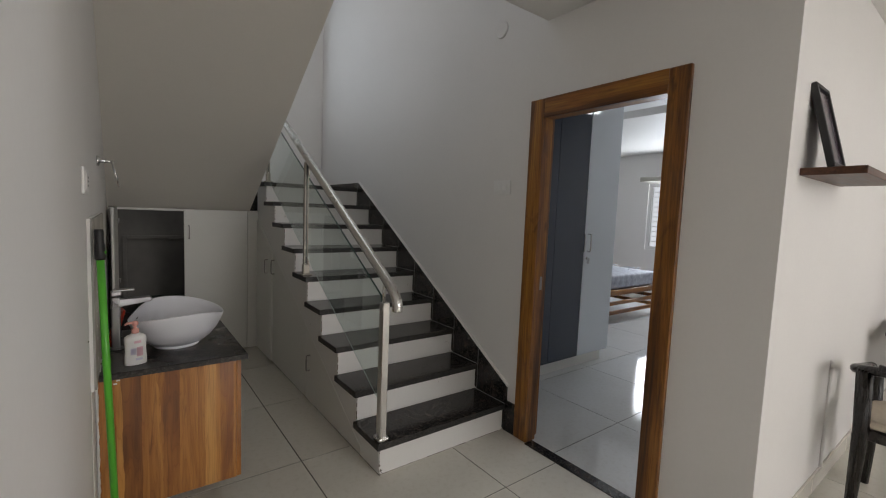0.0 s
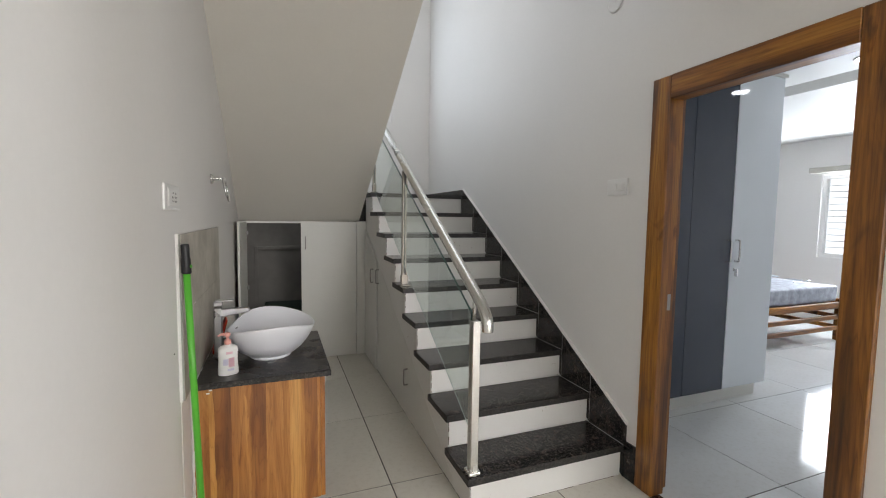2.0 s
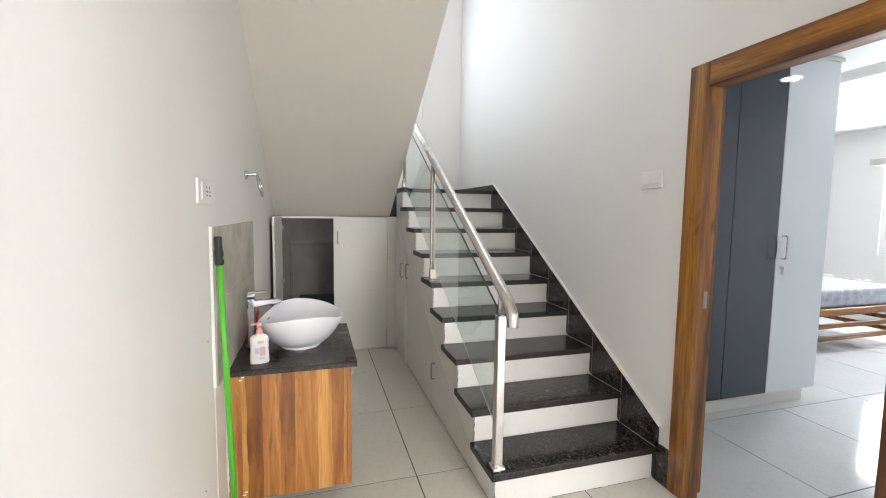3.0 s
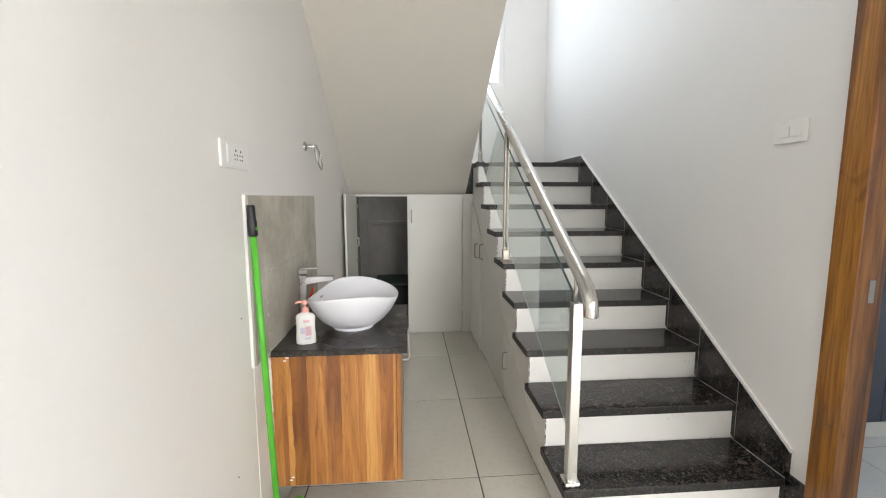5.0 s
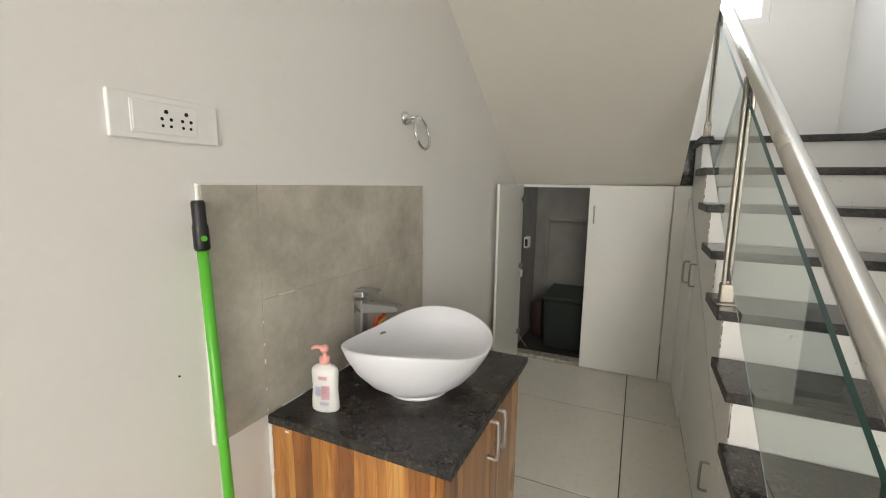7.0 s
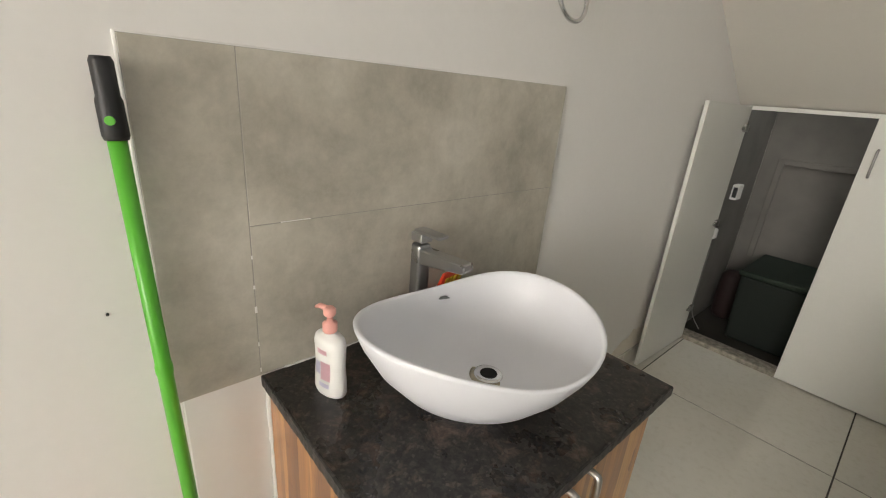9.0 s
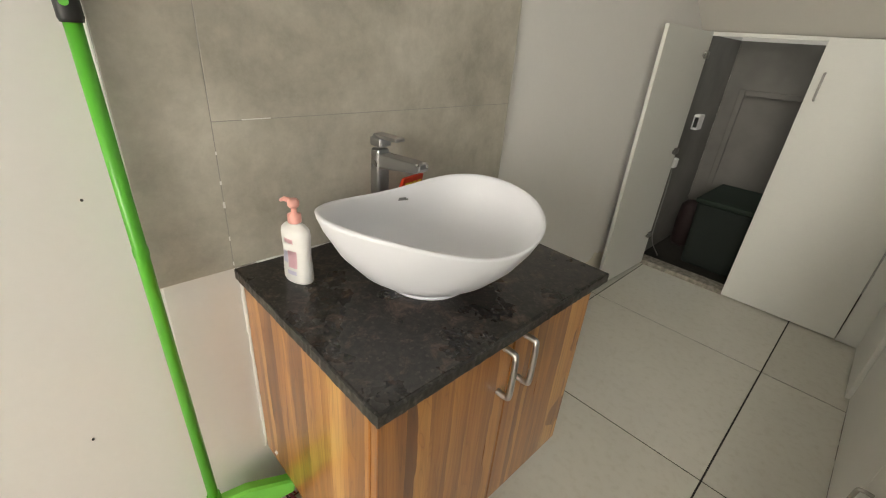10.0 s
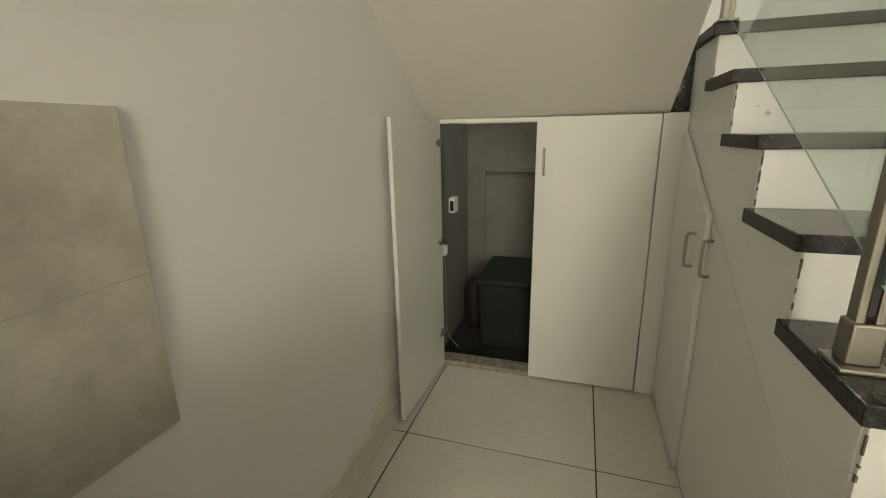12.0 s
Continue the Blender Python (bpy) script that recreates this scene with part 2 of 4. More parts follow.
CONCRETE = concrete_look("grey_wall_tile")
STEEL = steel("stainless_steel")
POST = steel("dull_steel_post", (0.3, 0.275, 0.235), 0.38)
NICKEL = steel("satin_nickel", (0.36, 0.35, 0.33), 0.3)
SATIN = steel("satin_handle", (0.5, 0.49, 0.48), 0.3)
CHROME = steel("chrome", (0.66, 0.66, 0.67), 0.17)
TAPCHROME = steel("tap_chrome", (0.42, 0.42, 0.43), 0.28)
CERAMIC = plain("glazed_ceramic", (0.85, 0.855, 0.9), 0.28, 0, 0.02, 6)
PLASTIC = plain("white_plastic", (0.86, 0.85, 0.83), 0.3, 0, 0.03)
BLACK = plain("black_plastic", (0.015, 0.015, 0.016), 0.45)
HOLE = plain("dark_hole", (0.008, 0.008, 0.008), 0.9)
GREEN = plain("green_plastic", (0.11, 0.5, 0.04), 0.3, 0, 0.12, 12)
LIME = plain("lime_plastic", (0.22, 0.72, 0.09), 0.4, 0, 0.1, 12)
PINK = plain("pink_plastic", (0.86, 0.42, 0.36), 0.3)
PINKLABEL = plain("pink_label", (0.87, 0.58, 0.65), 0.35)
LILAC = plain("lilac_label", (0.72, 0.7, 0.82), 0.35)
REDPACK = plain("red_packet", (0.65, 0.05, 0.02), 0.3)
YELLOW = plain("yellow_print", (0.8, 0.55, 0.05), 0.35)
GLASS = clear_glass("balustrade_glass", (0.87, 0.945, 0.925))
GLASSEDGE = plain("green_glass_edge", (0.008, 0.05, 0.035), 0.35)
GROUND_EDGE = plain("ground_glass_edge", (0.36, 0.43, 0.4), 0.6)
PANE = clear_glass("window_glass", (0.97, 0.98, 0.98))
NAVY = plain("navy_gloss", (0.026, 0.037, 0.062), 0.05, 0, 0.1, 3)
GLOSSWHITE = plain("white_gloss", (0.74, 0.78, 0.82), 0.07, 0, 0.02, 3)
OUTDOOR = lamp_glow("bright_overcast_sky", (0.95, 0.98, 1.0), 2.6)
LED = lamp_glow("led_light", (0.92, 0.96, 1.0), 2.2)
SPOT = lamp_glow("spot_light", (0.95, 0.97, 1.0), 45)
# Bin, lid and pot colours are deepened to carry the cupboard's shade.
BINGREEN = plain("shaded_green_plastic", (0.004, 0.009, 0.006), 0.75)
BINLID = plain("shaded_green_lid", (0.005, 0.016, 0.008), 0.65)
MAROON = plain("shaded_maroon_plastic", (0.02, 0.007, 0.007), 0.7)
CREAM = plain("cream_fabric", (0.55, 0.48, 0.38), 0.9, 0, 0.15, 90)
MATTRESS = plain("quilted_grey_fabric", (0.42, 0.44, 0.5), 0.7, 0, 0.45, 14)
FILM = plain("plastic_wrap", (0.72, 0.75, 0.8), 0.18, 0, 0.25, 9)

# ---- mesh helpers ----


def box(bm, lo, hi, bevel=0.0, segments=1):
    made = bmesh.ops.create_cube(bm, size=1)["verts"]
    for v in made:
        v.co = Vector([lo[i] if v.co[i] < 0 else hi[i] for i in range(3)])
    if bevel:
        edges = list({e for v in made for e in v.link_edges})
        bmesh.ops.bevel(bm, geom=edges, offset=bevel, segments=segments, profile=0.5, affect="EDGES")
    return bm


def boxed(lo, hi, bevel=0.0, segments=1):
    return box(bmesh.new(), lo, hi, bevel, segments)


def prism(bm, outline, axis, a, b, bevel=0.0):
    """A slab: the outline, in the plane across the axis, swept from a to b."""
    def place(u, v, w):
        return {"x": (w, u, v), "y": (u, w, v), "z": (u, v, w)}[axis]
    lo = [bm.verts.new(place(u, v, a)) for u, v in outline]
    hi = [bm.verts.new(place(u, v, b)) for u, v in outline]
    n = len(outline)
    faces = [bm.faces.new(lo), bm.faces.new(hi)] + [bm.faces.new((lo[i], lo[(i + 1) % n], hi[(i + 1) % n], hi[i])) for i in range(n)]
    bmesh.ops.recalc_face_normals(bm, faces=faces)
    if bevel:
        bmesh.ops.bevel(bm, geom=list({e for f in faces for e in f.edges}), offset=bevel, segments=1, profile=0.5, affect="EDGES")
    return bm


def tube(bm, points, radius, sides=16, caps=True):
    """A round bar along the points; radius may be one number or one for each point."""
    pts = [Vector(p) for p in points]
    radii = radius if isinstance(radius, (list, tuple)) else [radius] * len(pts)
    rings, side = [], None
    for i, p in enumerate(pts):
        d = (pts[min(i + 1, len(pts) - 1)] - pts[max(i - 1, 0)]).normalized()
        if side is None:
            side = d.orthogonal().normalized()
        side = (side - d * side.dot(d)).normalized()
        up = d.cross(side)
        rings.append([bm.verts.new(p + (side * math.cos(a) + up * math.sin(a)) * radii[i]) for a in (2 * math.pi * k / sides for k in range(sides))])
    for r, s in zip(rings, rings[1:]):
        for k in range(sides):
            f = bm.faces.new((r[k], r[(k + 1) % sides], s[(k + 1) % sides], s[k]))
            f.smooth = True
    if caps:
        bm.faces.new(rings[0][::-1])
        bm.faces.new(rings[-1])
    bmesh.ops.recalc_face_normals(bm, faces=bm.faces[:])
    return bm


def lathe(bm, profile, at=(0, 0, 0), sides=32, squash=(1, 1)):
    """A turned shape about the upright axis, from (radius, height) pairs."""
    rings = [[bm.verts.new((at[0] + r * squash[0] * math.cos(a), at[1] + r * squash[1] * math.sin(a), at[2] + h)) for a in (2 * math.pi * k / sides for k in range(sides))] for r, h in profile]
    for r, s in zip(rings, rings[1:]):
        for k in range(sides):
            f = bm.faces.new((r[k], r[(k + 1) % sides], s[(k + 1) % sides], s[k]))
            f.smooth = True
    bm.faces.new(rings[0][::-1])
    bm.faces.new(rings[-1])
    bmesh.ops.recalc_face_normals(bm, faces=bm.faces[:])
    return bm


def bend(points, steps=6):
    """Rounds a path of points with a Catmull-Rom curve."""
    p = [Vector(q) for q in points]
    p = [p[0]] + p + [p[-1]]
    out = []
    for a, b, c, d in zip(p, p[1:], p[2:], p[3:]):
        for k in range(steps):
            t = k / steps
            out.append(0.5 * (2 * b + (c - a) * t + (2 * a - 5 * b + 4 * c - d) * t * t + (3 * b - a - 3 * c + d) * t ** 3))
    return out + [p[-1]]


def part(name, bm, mat, parent=None, label="", mats=()):
    me = bpy.data.meshes.new(name)
    bm.to_mesh(me)
    bm.free()
    for m in (mat, *mats):
        me.materials.append(m)
    ob = new(name, me)
    if parent is not None:
        ob.parent = parent
    if label:
        ob["label"] = label
    return ob


def thing(name, label, category, group="", at=(0, 0, 0)):
    ob = new(name)
    ob.location = at
    ob.empty_display_size = 0.1
    return tagged(ob, label, category, group)


def fixed(name, bm, mat, label, category="wall"):
    return tagged(part(name, bm, mat), label, category, kind="structure")


def handle(parent, a, b, out, radius=0.005, mat=None, name="handle"):
    """A D-shaped pull between two points, standing off by the vector out."""
    a, b, out = Vector(a), Vector(b), Vector(out)
    path = bend([a, a + out * 0.75, a + out + (b - a) * 0.12, b + out + (a - b) * 0.12, b + out * 0.75, b], 5)
    return part(name, tube(bmesh.new(), path, radius, 10), mat or CHROME, parent, "satin metal D handle")

# ---- the large structure ----
XL, XR, YB, YC, YD = -0.072, 2.02, 5.21, 4.415, 0.505
TOP, CEILZ = 4.6, 2.535
RISE, GO, Y1 = 0.1805, 0.283, 1.862

floor = fixed("floor", boxed((-0.3, -7.7, -0.2), (7.6, 6.2, -0.0026)), GROUT, "concrete floor bed with dark tile joints", "floor")

bm = bmesh.new()
# The gap behind the camera is added for the west fill lamp.
box(bm, (XL - 0.2, -7.65, -0.1), (XL, -5.4, TOP))
box(bm, (XL - 0.2, -3.4, -0.1), (XL, 5.5, TOP))
box(bm, (XL - 0.2, -5.4, -0.1), (XL, -3.4, 0.2))
box(bm, (XL - 0.2, -5.4, 2.4), (XL, -3.4, TOP))
fixed("wall_west", bm, PAINT, "off-white painted plaster wall beside the wash basin")

bm = bmesh.new()
box(bm, (XL, YB, -0.1), (0.35, YB + 0.2, TOP))
box(bm, (1.55, YB, -0.1), (XR, YB + 0.2, TOP))
box(bm, (0.35, YB, -0.1), (1.55, YB + 0.2, 2.53))
box(bm, (0.35, YB, 3.9), (1.55, YB + 0.2, TOP))
fixed("wall_north", bm, PAINT, "off-white painted wall behind the stair landing")

bm = bmesh.new()
box(bm, (XR, 1.782, -0.1), (XR + 0.13, 5.46, TOP))
box(bm, (XR, YD, -0.1), (XR + 0.13, 0.869, TOP))
box(bm, (XR, 0.869, 2.09), (XR + 0.13, 1.782, TOP))
fixed("wall_east", bm, PAINT, "off-white painted wall along the stairs with a doorway")
fixed("wall_dining", boxed((XR + 0.13, YD, -0.1), (7.5, YD + 0.12, 3.0)), PAINT, "off-white painted wall of the dining corner")
bm = bmesh.new()
box(bm, (-0.3, -7.65, -0.1), (1.9, -7.5, TOP))
box(bm, (4.9, -7.65, -0.1), (6.2, -7.5, TOP))
box(bm, (1.9, -7.65, -0.1), (4.9, -7.5, 0.6))
box(bm, (1.9, -7.65, 4.4), (4.9, -7.5, TOP))
fixed("wall_south", bm, PAINT, "unseen off-white painted wall with a tall window added for light")
bm = bmesh.new()
box(bm, (6.0, -7.5, -0.1), (6.15, -3.8, TOP))
box(bm, (6.0, -1.4, -0.1), (6.15, YD, TOP))
box(bm, (6.0, -3.8, -0.1), (6.15, -1.4, 0.65))
box(bm, (6.0, -3.8, 2.25), (6.15, -1.4, TOP))
fixed("wall_hall_east", bm, PAINT, "off-white painted wall with a window to the dining corner")
fixed("ceiling_hall", boxed((-0.3, -1.5, CEILZ), (6.15, 1.70, CEILZ + 0.18)), CEIL, "white painted hall ceiling ending at the stairwell", "ceiling")
# Unseen high hall, added so the south light can enter from higher up.
fixed("ceiling_added_hall", boxed((-0.3, -7.65, TOP), (6.15, -1.36, TOP + 0.15)), CEIL, "white painted ceiling over the unseen, added high part of the hall", "ceiling")
fixed("wall_added_upstand", boxed((XL, -1.5, CEILZ + 0.181), (6.0, -1.36, TOP)), PAINT, "unseen off-white wall added to close the high part of the hall")
fixed("ceiling_stairwell", boxed((-0.3, 1.4, TOP), (2.2, 5.5, TOP + 0.15)), CEIL, "white painted ceiling high over the stairs", "ceiling")
fixed("wall_stairwell", boxed((-0.06, 1.55, CEILZ + 0.18), (XR, 1.70, TOP)), PAINT, "off-white painted wall over the hall ceiling")

# underside of the upper flight
SLOPE = 0.625


def soffit_z(y):
    return 1.347 + SLOPE * (YC - y)


fixed("stair_soffit", prism(bmesh.new(), [(4.62, soffit_z(4.62) + 0.12), (4.62, 1.35), (YC + 0.03, 1.35), (1.70, soffit_z(1.70)), (1.70, soffit_z(1.70) + 0.2)], "x", XL, 1.02), SOFFIT, "white sloping underside of the upper stair flight, tinted beige for warm bounce", "ceiling")

# bedroom shell
bm = bmesh.new()
WY0, WY1, WZ0, WZ1 = 2.62, 3.87, 0.92, 2.06
box(bm, (7.4, 0.6, -0.1), (7.6, WY0, 3.0))
box(bm, (7.4, WY1, -0.1), (7.6, 6.2, 3.0))
box(bm, (7.4, WY0, -0.1), (7.6, WY1, WZ0))
box(bm, (7.4, WY0, WZ1), (7.6, WY1, 3.0))
fixed("wall_bedroom_east", bm, PAINT, "white painted bedroom wall with a window")
fixed("wall_bedroom_north", boxed((XR + 0.13, 6.0, -0.1), (7.4, 6.2, 3.0)), PAINT, "white painted bedroom wall")
fixed("ceiling_bedroom", boxed((XR + 0.13, YD + 0.12, 2.86), (7.4, 6.0, 3.0)), CEIL, "white bedroom ceiling above the dropped border", "ceiling")
bm = bmesh.new()
box(bm, (4.7, YD + 0.12, 2.57), (7.4, 6.0, 2.72))
box(bm, (XR + 0.13, YD + 0.12, 2.55), (4.32, 6.0, 2.7))
fixed("ceiling_bedroom_border", bm, CEIL, "white dropped plaster ceiling border with a lit recess", "ceiling")
cove = thing("cove_light", "cool white light strip hidden in the ceiling recess", "lamp")
for lo, hi in (((4.76, 0.8, 2.73), (4.8, 5.8, 2.745)), ((4.22, 0.8, 2.71), (4.26, 5.8, 2.725))):
    part("strip", boxed(lo, hi), LED, cove)

# windows


def window(name, axis, wall, lo, hi, z0, z1, bars, depth=0.06, out=1):
    """A framed window with panes; axis: the one along which it runs."""
    def b3(u0, u1, w0, w1, a, c):
        return ((u0, w0, a), (u1, w1, c)) if axis == "x" else ((w0, u0, a), (w1, u1, c))
    w0, w1 = (wall, wall + out * depth) if out > 0 else (wall - depth, wall)
    win = tagged(new(name), "white framed window with bright daylight behind", "window", kind="structure")
    bm = bmesh.new()
    f = 0.055
    for u0, u1, a, c in ((lo, lo + f, z0, z1), (hi - f, hi, z0, z1), (lo + f, hi - f, z0, z0 + f), (lo + f, hi - f, z1 - f, z1)):
        box(bm, *b3(u0, u1, w0, w1, a, c), 0.004)
    part("window_frame", bm, PLASTIC, win)
    m = (lo + hi) / 2
    part("mullion", boxed(*b3(m - 0.03, m + 0.03, w0 + 0.005, w1 - 0.005, z0 + f, z1 - f), 0.004), PLASTIC, win)
    for u0, u1 in ((lo + f, m - 0.03), (m + 0.03, hi - f)):
        pane = part("pane", boxed(*b3(u0, u1, (w0 + w1) / 2 - 0.003, (w0 + w1) / 2 + 0.003, z0 + f, z1 - f)), PANE, win)
        pane.visible_shadow = False
    for k in range(bars):
        z = z0 + f + (z1 - z0 - 2 * f) * (k + 1) / (bars + 1)
        a, c = b3(lo + f, hi - f, w1 + 0.02, w1 + 0.02, z, z)
        part("grille_bar", tube(bmesh.new(), [a, c], 0.006, 8), PLASTIC, win)
    return win


window("window_1", "x", YB + 0.03, 0.35, 1.55, 2.53, 3.9, 0)
window("window_2", "y", 7.42, WY0, WY1, WZ0, WZ1, 11)
# Out of view, made tall to match the raised south lamp.
window("window_3", "x", -7.62, 1.9, 4.9, 0.6, 4.4, 0)
window("window_4", "y", 6.05, -3.8, -1.4, 0.65, 2.25, 0)
# Unseen window added to fit the west fill lamp.
window("added_window_5", "y", XL - 0.12, -5.4, -3.4, 0.2, 2.4, 0)
for nm, lo, hi in (("backdrop_north", (-1.5, 6.6, 1.5), (3.5, 6.65, 6)), ("backdrop_east", (8.6, 0, -0.5), (8.65, 7, 4)), ("backdrop_south", (-1, -9.05, -1), (7.8, -9, 6)), ("added_backdrop_west", (-1.6, -7.0, -1), (-1.55, -1.8, 4)), ("backdrop_hall", (7.3, -6, -1), (7.35, 0.3, 4))):
    fixed(nm, boxed(lo, hi), OUTDOOR, "plain bright overcast sky outside the window", "sky")

# skirting along the basin wall and the dining wall
base = tagged(new("baseboard_1"), "cream tile skirting at the foot of the wall", "skirting", kind="structure")
for a, b in ((2.87, 3.768), (3.772, 4.38)):
    part("skirting_tile", boxed((XL, a, 0), (XL + 0.009, b, 0.1), 0.002), FLOORTILE, base)
base = tagged(new("baseboard_2"), "cream tile skirting along the dining wall", "skirting", kind="structure")
for k in range(5):
    part("skirting_tile", boxed((2.15 + 0.76 * k, YD - 0.011, 0), (2.15 + 0.76 * k + 0.757, YD, 0.1), 0.002), FLOORTILE, base)

# damp stain creeping up from the skirting
n, top = 48, []
for k in range(n + 1):
    y = 2.9 + 1.44 * k / n
    top.append((y, 0.1 + max(0.004, 0.07 + 0.05 * math.sin(y * 5.1) + 0.05 * noise.noise(Vector((y * 9, 0, 2))) + 0.03 * noise.noise(Vector((y * 31, 4, 0))))))
bm = prism(bmesh.new(), [(2.9, 0.1)] + [(4.34, 0.1)] + top[::-1], "x", XL - 0.002, XL + 0.0012)
fixed("damp_stain", bm, painted("damp_plaster", (0.76, 0.71, 0.62), 0.7, 0.12), "tan damp stain on the wall above the skirting", "stain")

# ---- doorway ----
door = tagged(new("door_1"), "open doorway in a varnished teak frame", "door frame", kind="structure")


def jamb_outline(y0, y1):
    """Section of a jamb: a full face board, cut back on the bedroom side to take the door."""
    s = 1 if y1 > y0 else -1
    return [(XR - 0.018, y0), (XR + 0.13, y0), (XR + 0.13, y1 - s * 0.035), (XR + 0.072, y1 - s * 0.035), (XR + 0.072, y1), (XR - 0.018, y1)]


part("jamb", prism(bmesh.new(), jamb_outline(1.782, 1.676), "z", 0, 2.09, 0.004), TEAK_Z, door)
part("jamb", prism(bmesh.new(), jamb_outline(0.869, 0.968), "z", 0, 2.09, 0.004), TEAK_Z, door)
bm = bmesh.new()
box(bm, (XR - 0.0185, 0.9685, 1.98), (XR + 0.072, 1.6755, 2.0905), 0.003)
box(bm, (XR + 0.0721, 0.934, 2.012), (XR + 0.13, 1.71, 2.0903))
part("head", bm, TEAK_Y, door)
part("strike_plate", boxed((XR + 0.03, 1.6735, 0.96), (XR + 0.05, 1.6768, 1.04), 0.001), NICKEL, door, "steel strike plate on the jamb")
part("threshold", boxed((XR - 0.03, 0.97, -0.011), (XR + 0.045, 1.675, 0.004), 0.002), GRANITE, door, "black granite threshold strip")

# ---- staircase ----
stairs = thing("staircase", "white staircase with polished black granite treads", "staircase")
SX = 1.095
NOSE = 0.022
bm = bmesh.new()
out = [(Y1 + NOSE, 0.0)]
for k in range(9):
    y, z = Y1 + GO * k, RISE * (k + 1) - 0.036
    out.append((y + NOSE + 0.012, out[-1][1]) if k else (y + NOSE + 0.012, 0.0))
    out.append((y + NOSE + 0.012, z))
out += [(YB, RISE * 9 - 0.036), (YB, RISE * 9 - 0.16), (YC + 0.1, RISE * 9 - 0.16), (YC + 0.1, 0.0)]
part("flight_body", prism(bmesh.new(), out[1:], "x", SX, XR), RISER, stairs, "white plastered stair side with chipped paint")


def skirt_z(y):
    return 0.29 + 0.612 * (y - 1.85)


for k in range(9):
    y, z = Y1 + GO * k, RISE * (k + 1)
    lo = RISE * k
    part("riser", boxed((SX + 0.002, y + NOSE, lo), (XR - 0.017, y + NOSE + 0.012, z - 0.036), 0.001), RISER, stairs)
    end = y + GO + NOSE if k < 8 else YB
    x0 = SX - 0.022
    bm = bmesh.new()
    box(bm, (x0, y, z - 0.036), (XR - 0.017, end, z), 0.003, 2)
    for f in bm.faces:
        if f.normal.z < 0.5:
            f.material_index = 1
    part("tread", bm, GRANITE, stairs, "", (EDGE_STONE,))
    # black skirting panels along the wall, one for each step
    a, b = y + 0.0, y + GO
    za, zb = skirt_z(a), skirt_z(b)
    if k < 8:
        shape = [(a + 0.0015, z - RISE + 0.002 if k else 0.0), (b - 0.0015, z + 0.001), (b - 0.0015, zb), (a + 0.0015, za)]
        part("skirting_panel", prism(bmesh.new(), shape, "x", XR - 0.016, XR), GRANITE, stairs, "black granite skirting panel")
    else:
        part("skirting_panel", boxed((XR - 0.016, a + 0.0015, z - RISE), (XR, YB, za), 0.001), GRANITE, stairs, "black granite skirting panel")
        part("skirting_panel", boxed((1.1, YB - 0.016, z), (XR - 0.017, YB, za), 0.001), GRANITE, stairs, "black granite skirting panel")
part("skirting_panel", boxed((XR - 0.014, 1.784, 0), (XR, Y1, 0.2), 0.001), GRANITE, stairs, "black granite skirting panel")
part("skirting_cap", prism(bmesh.new(), [(Y1 - 0.005, skirt_z(Y1 - 0.005)), (Y1 + 8 * GO, skirt_z(Y1 + 8 * GO)), (Y1 + 8 * GO, skirt_z(Y1 + 8 * GO) + 0.016), (Y1 - 0.005, skirt_z(Y1 - 0.005) + 0.016)], "x", XR - 0.013, XR), PAINT, stairs, "thick white paint line over the skirting")
for k in range(8):
    y, z = Y1 + GO * k, RISE * (k + 1)
    part("grout_line", boxed((XR - 0.0205, y + 0.004, z), (XR - 0.0165, y + GO + NOSE - 0.002, z + 0.0015)), GROUTLINE, stairs, "pale grout line beside the tread")
    part("grout_line", boxed((XR - 0.0168, y + GO - 0.0012, z + 0.002), (XR - 0.003, y + GO + 0.0012, skirt_z(y + GO))), GROUTLINE, stairs, "pale grout line between skirting panels")
random.seed(21)
bm = bmesh.new()
for k in range(9):
    y, z = Y1 + GO * k + NOSE, RISE * k + 0.004
    while z < RISE * (k + 1) - 0.045:
        h = random.uniform(0.004, 0.022)
        if random.random() < 0.6:
            d = random.uniform(0.0006, 0.0022)
            box(bm, (SX + 0.0012 - d * 0.4, y - 0.0006, z), (SX + 0.002 + d, y + 0.0025 + d, z + h))
        z += h
tagged(part("chipped_corner", bm, plain("bare_plaster_chip", (0.2, 0.165, 0.125), 0.9, 0, 0.5, 200), stairs, "chipped paint along the riser corners"), kind="stuff")
part("landing_edge", boxed((0.9, YC + 0.04, 1.352), (SX - 0.001, YC + 0.16, 1.64), 0.003), GRANITE, stairs, "black granite edge of the landing")

# closet doors under the stairs
CL = 0.53


def seam_z(y):
    return 0.02 + CL * (y - 2.045)


closet = thing("stair_closet", "white boarded closet doors under the stairs", "closet")
d = part("door", prism(bmesh.new(), [(3.9, 0.012), (YC - 0.012, 0.012), (YC - 0.012, seam_z(YC - 0.012)), (3.9, seam_z(3.9))], "x", SX - 0.02, SX - 0.002, 0.002), BOARD, closet)
handle(d, (SX - 0.02, 4.0, 0.8), (SX - 0.02, 4.0, 0.92), (-0.028, 0, 0), 0.005, NICKEL)
d = part("door", prism(bmesh.new(), [(3.02, 0.012), (3.896, 0.012), (3.896, seam_z(3.896)), (3.02, seam_z(3.02))], "x", SX - 0.003, SX - 0.0005, 0.0008), BOARD, closet)
handle(d, (SX - 0.003, 3.85, 0.81), (SX - 0.003, 3.85, 0.93), (-0.028, 0, 0), 0.005, NICKEL)
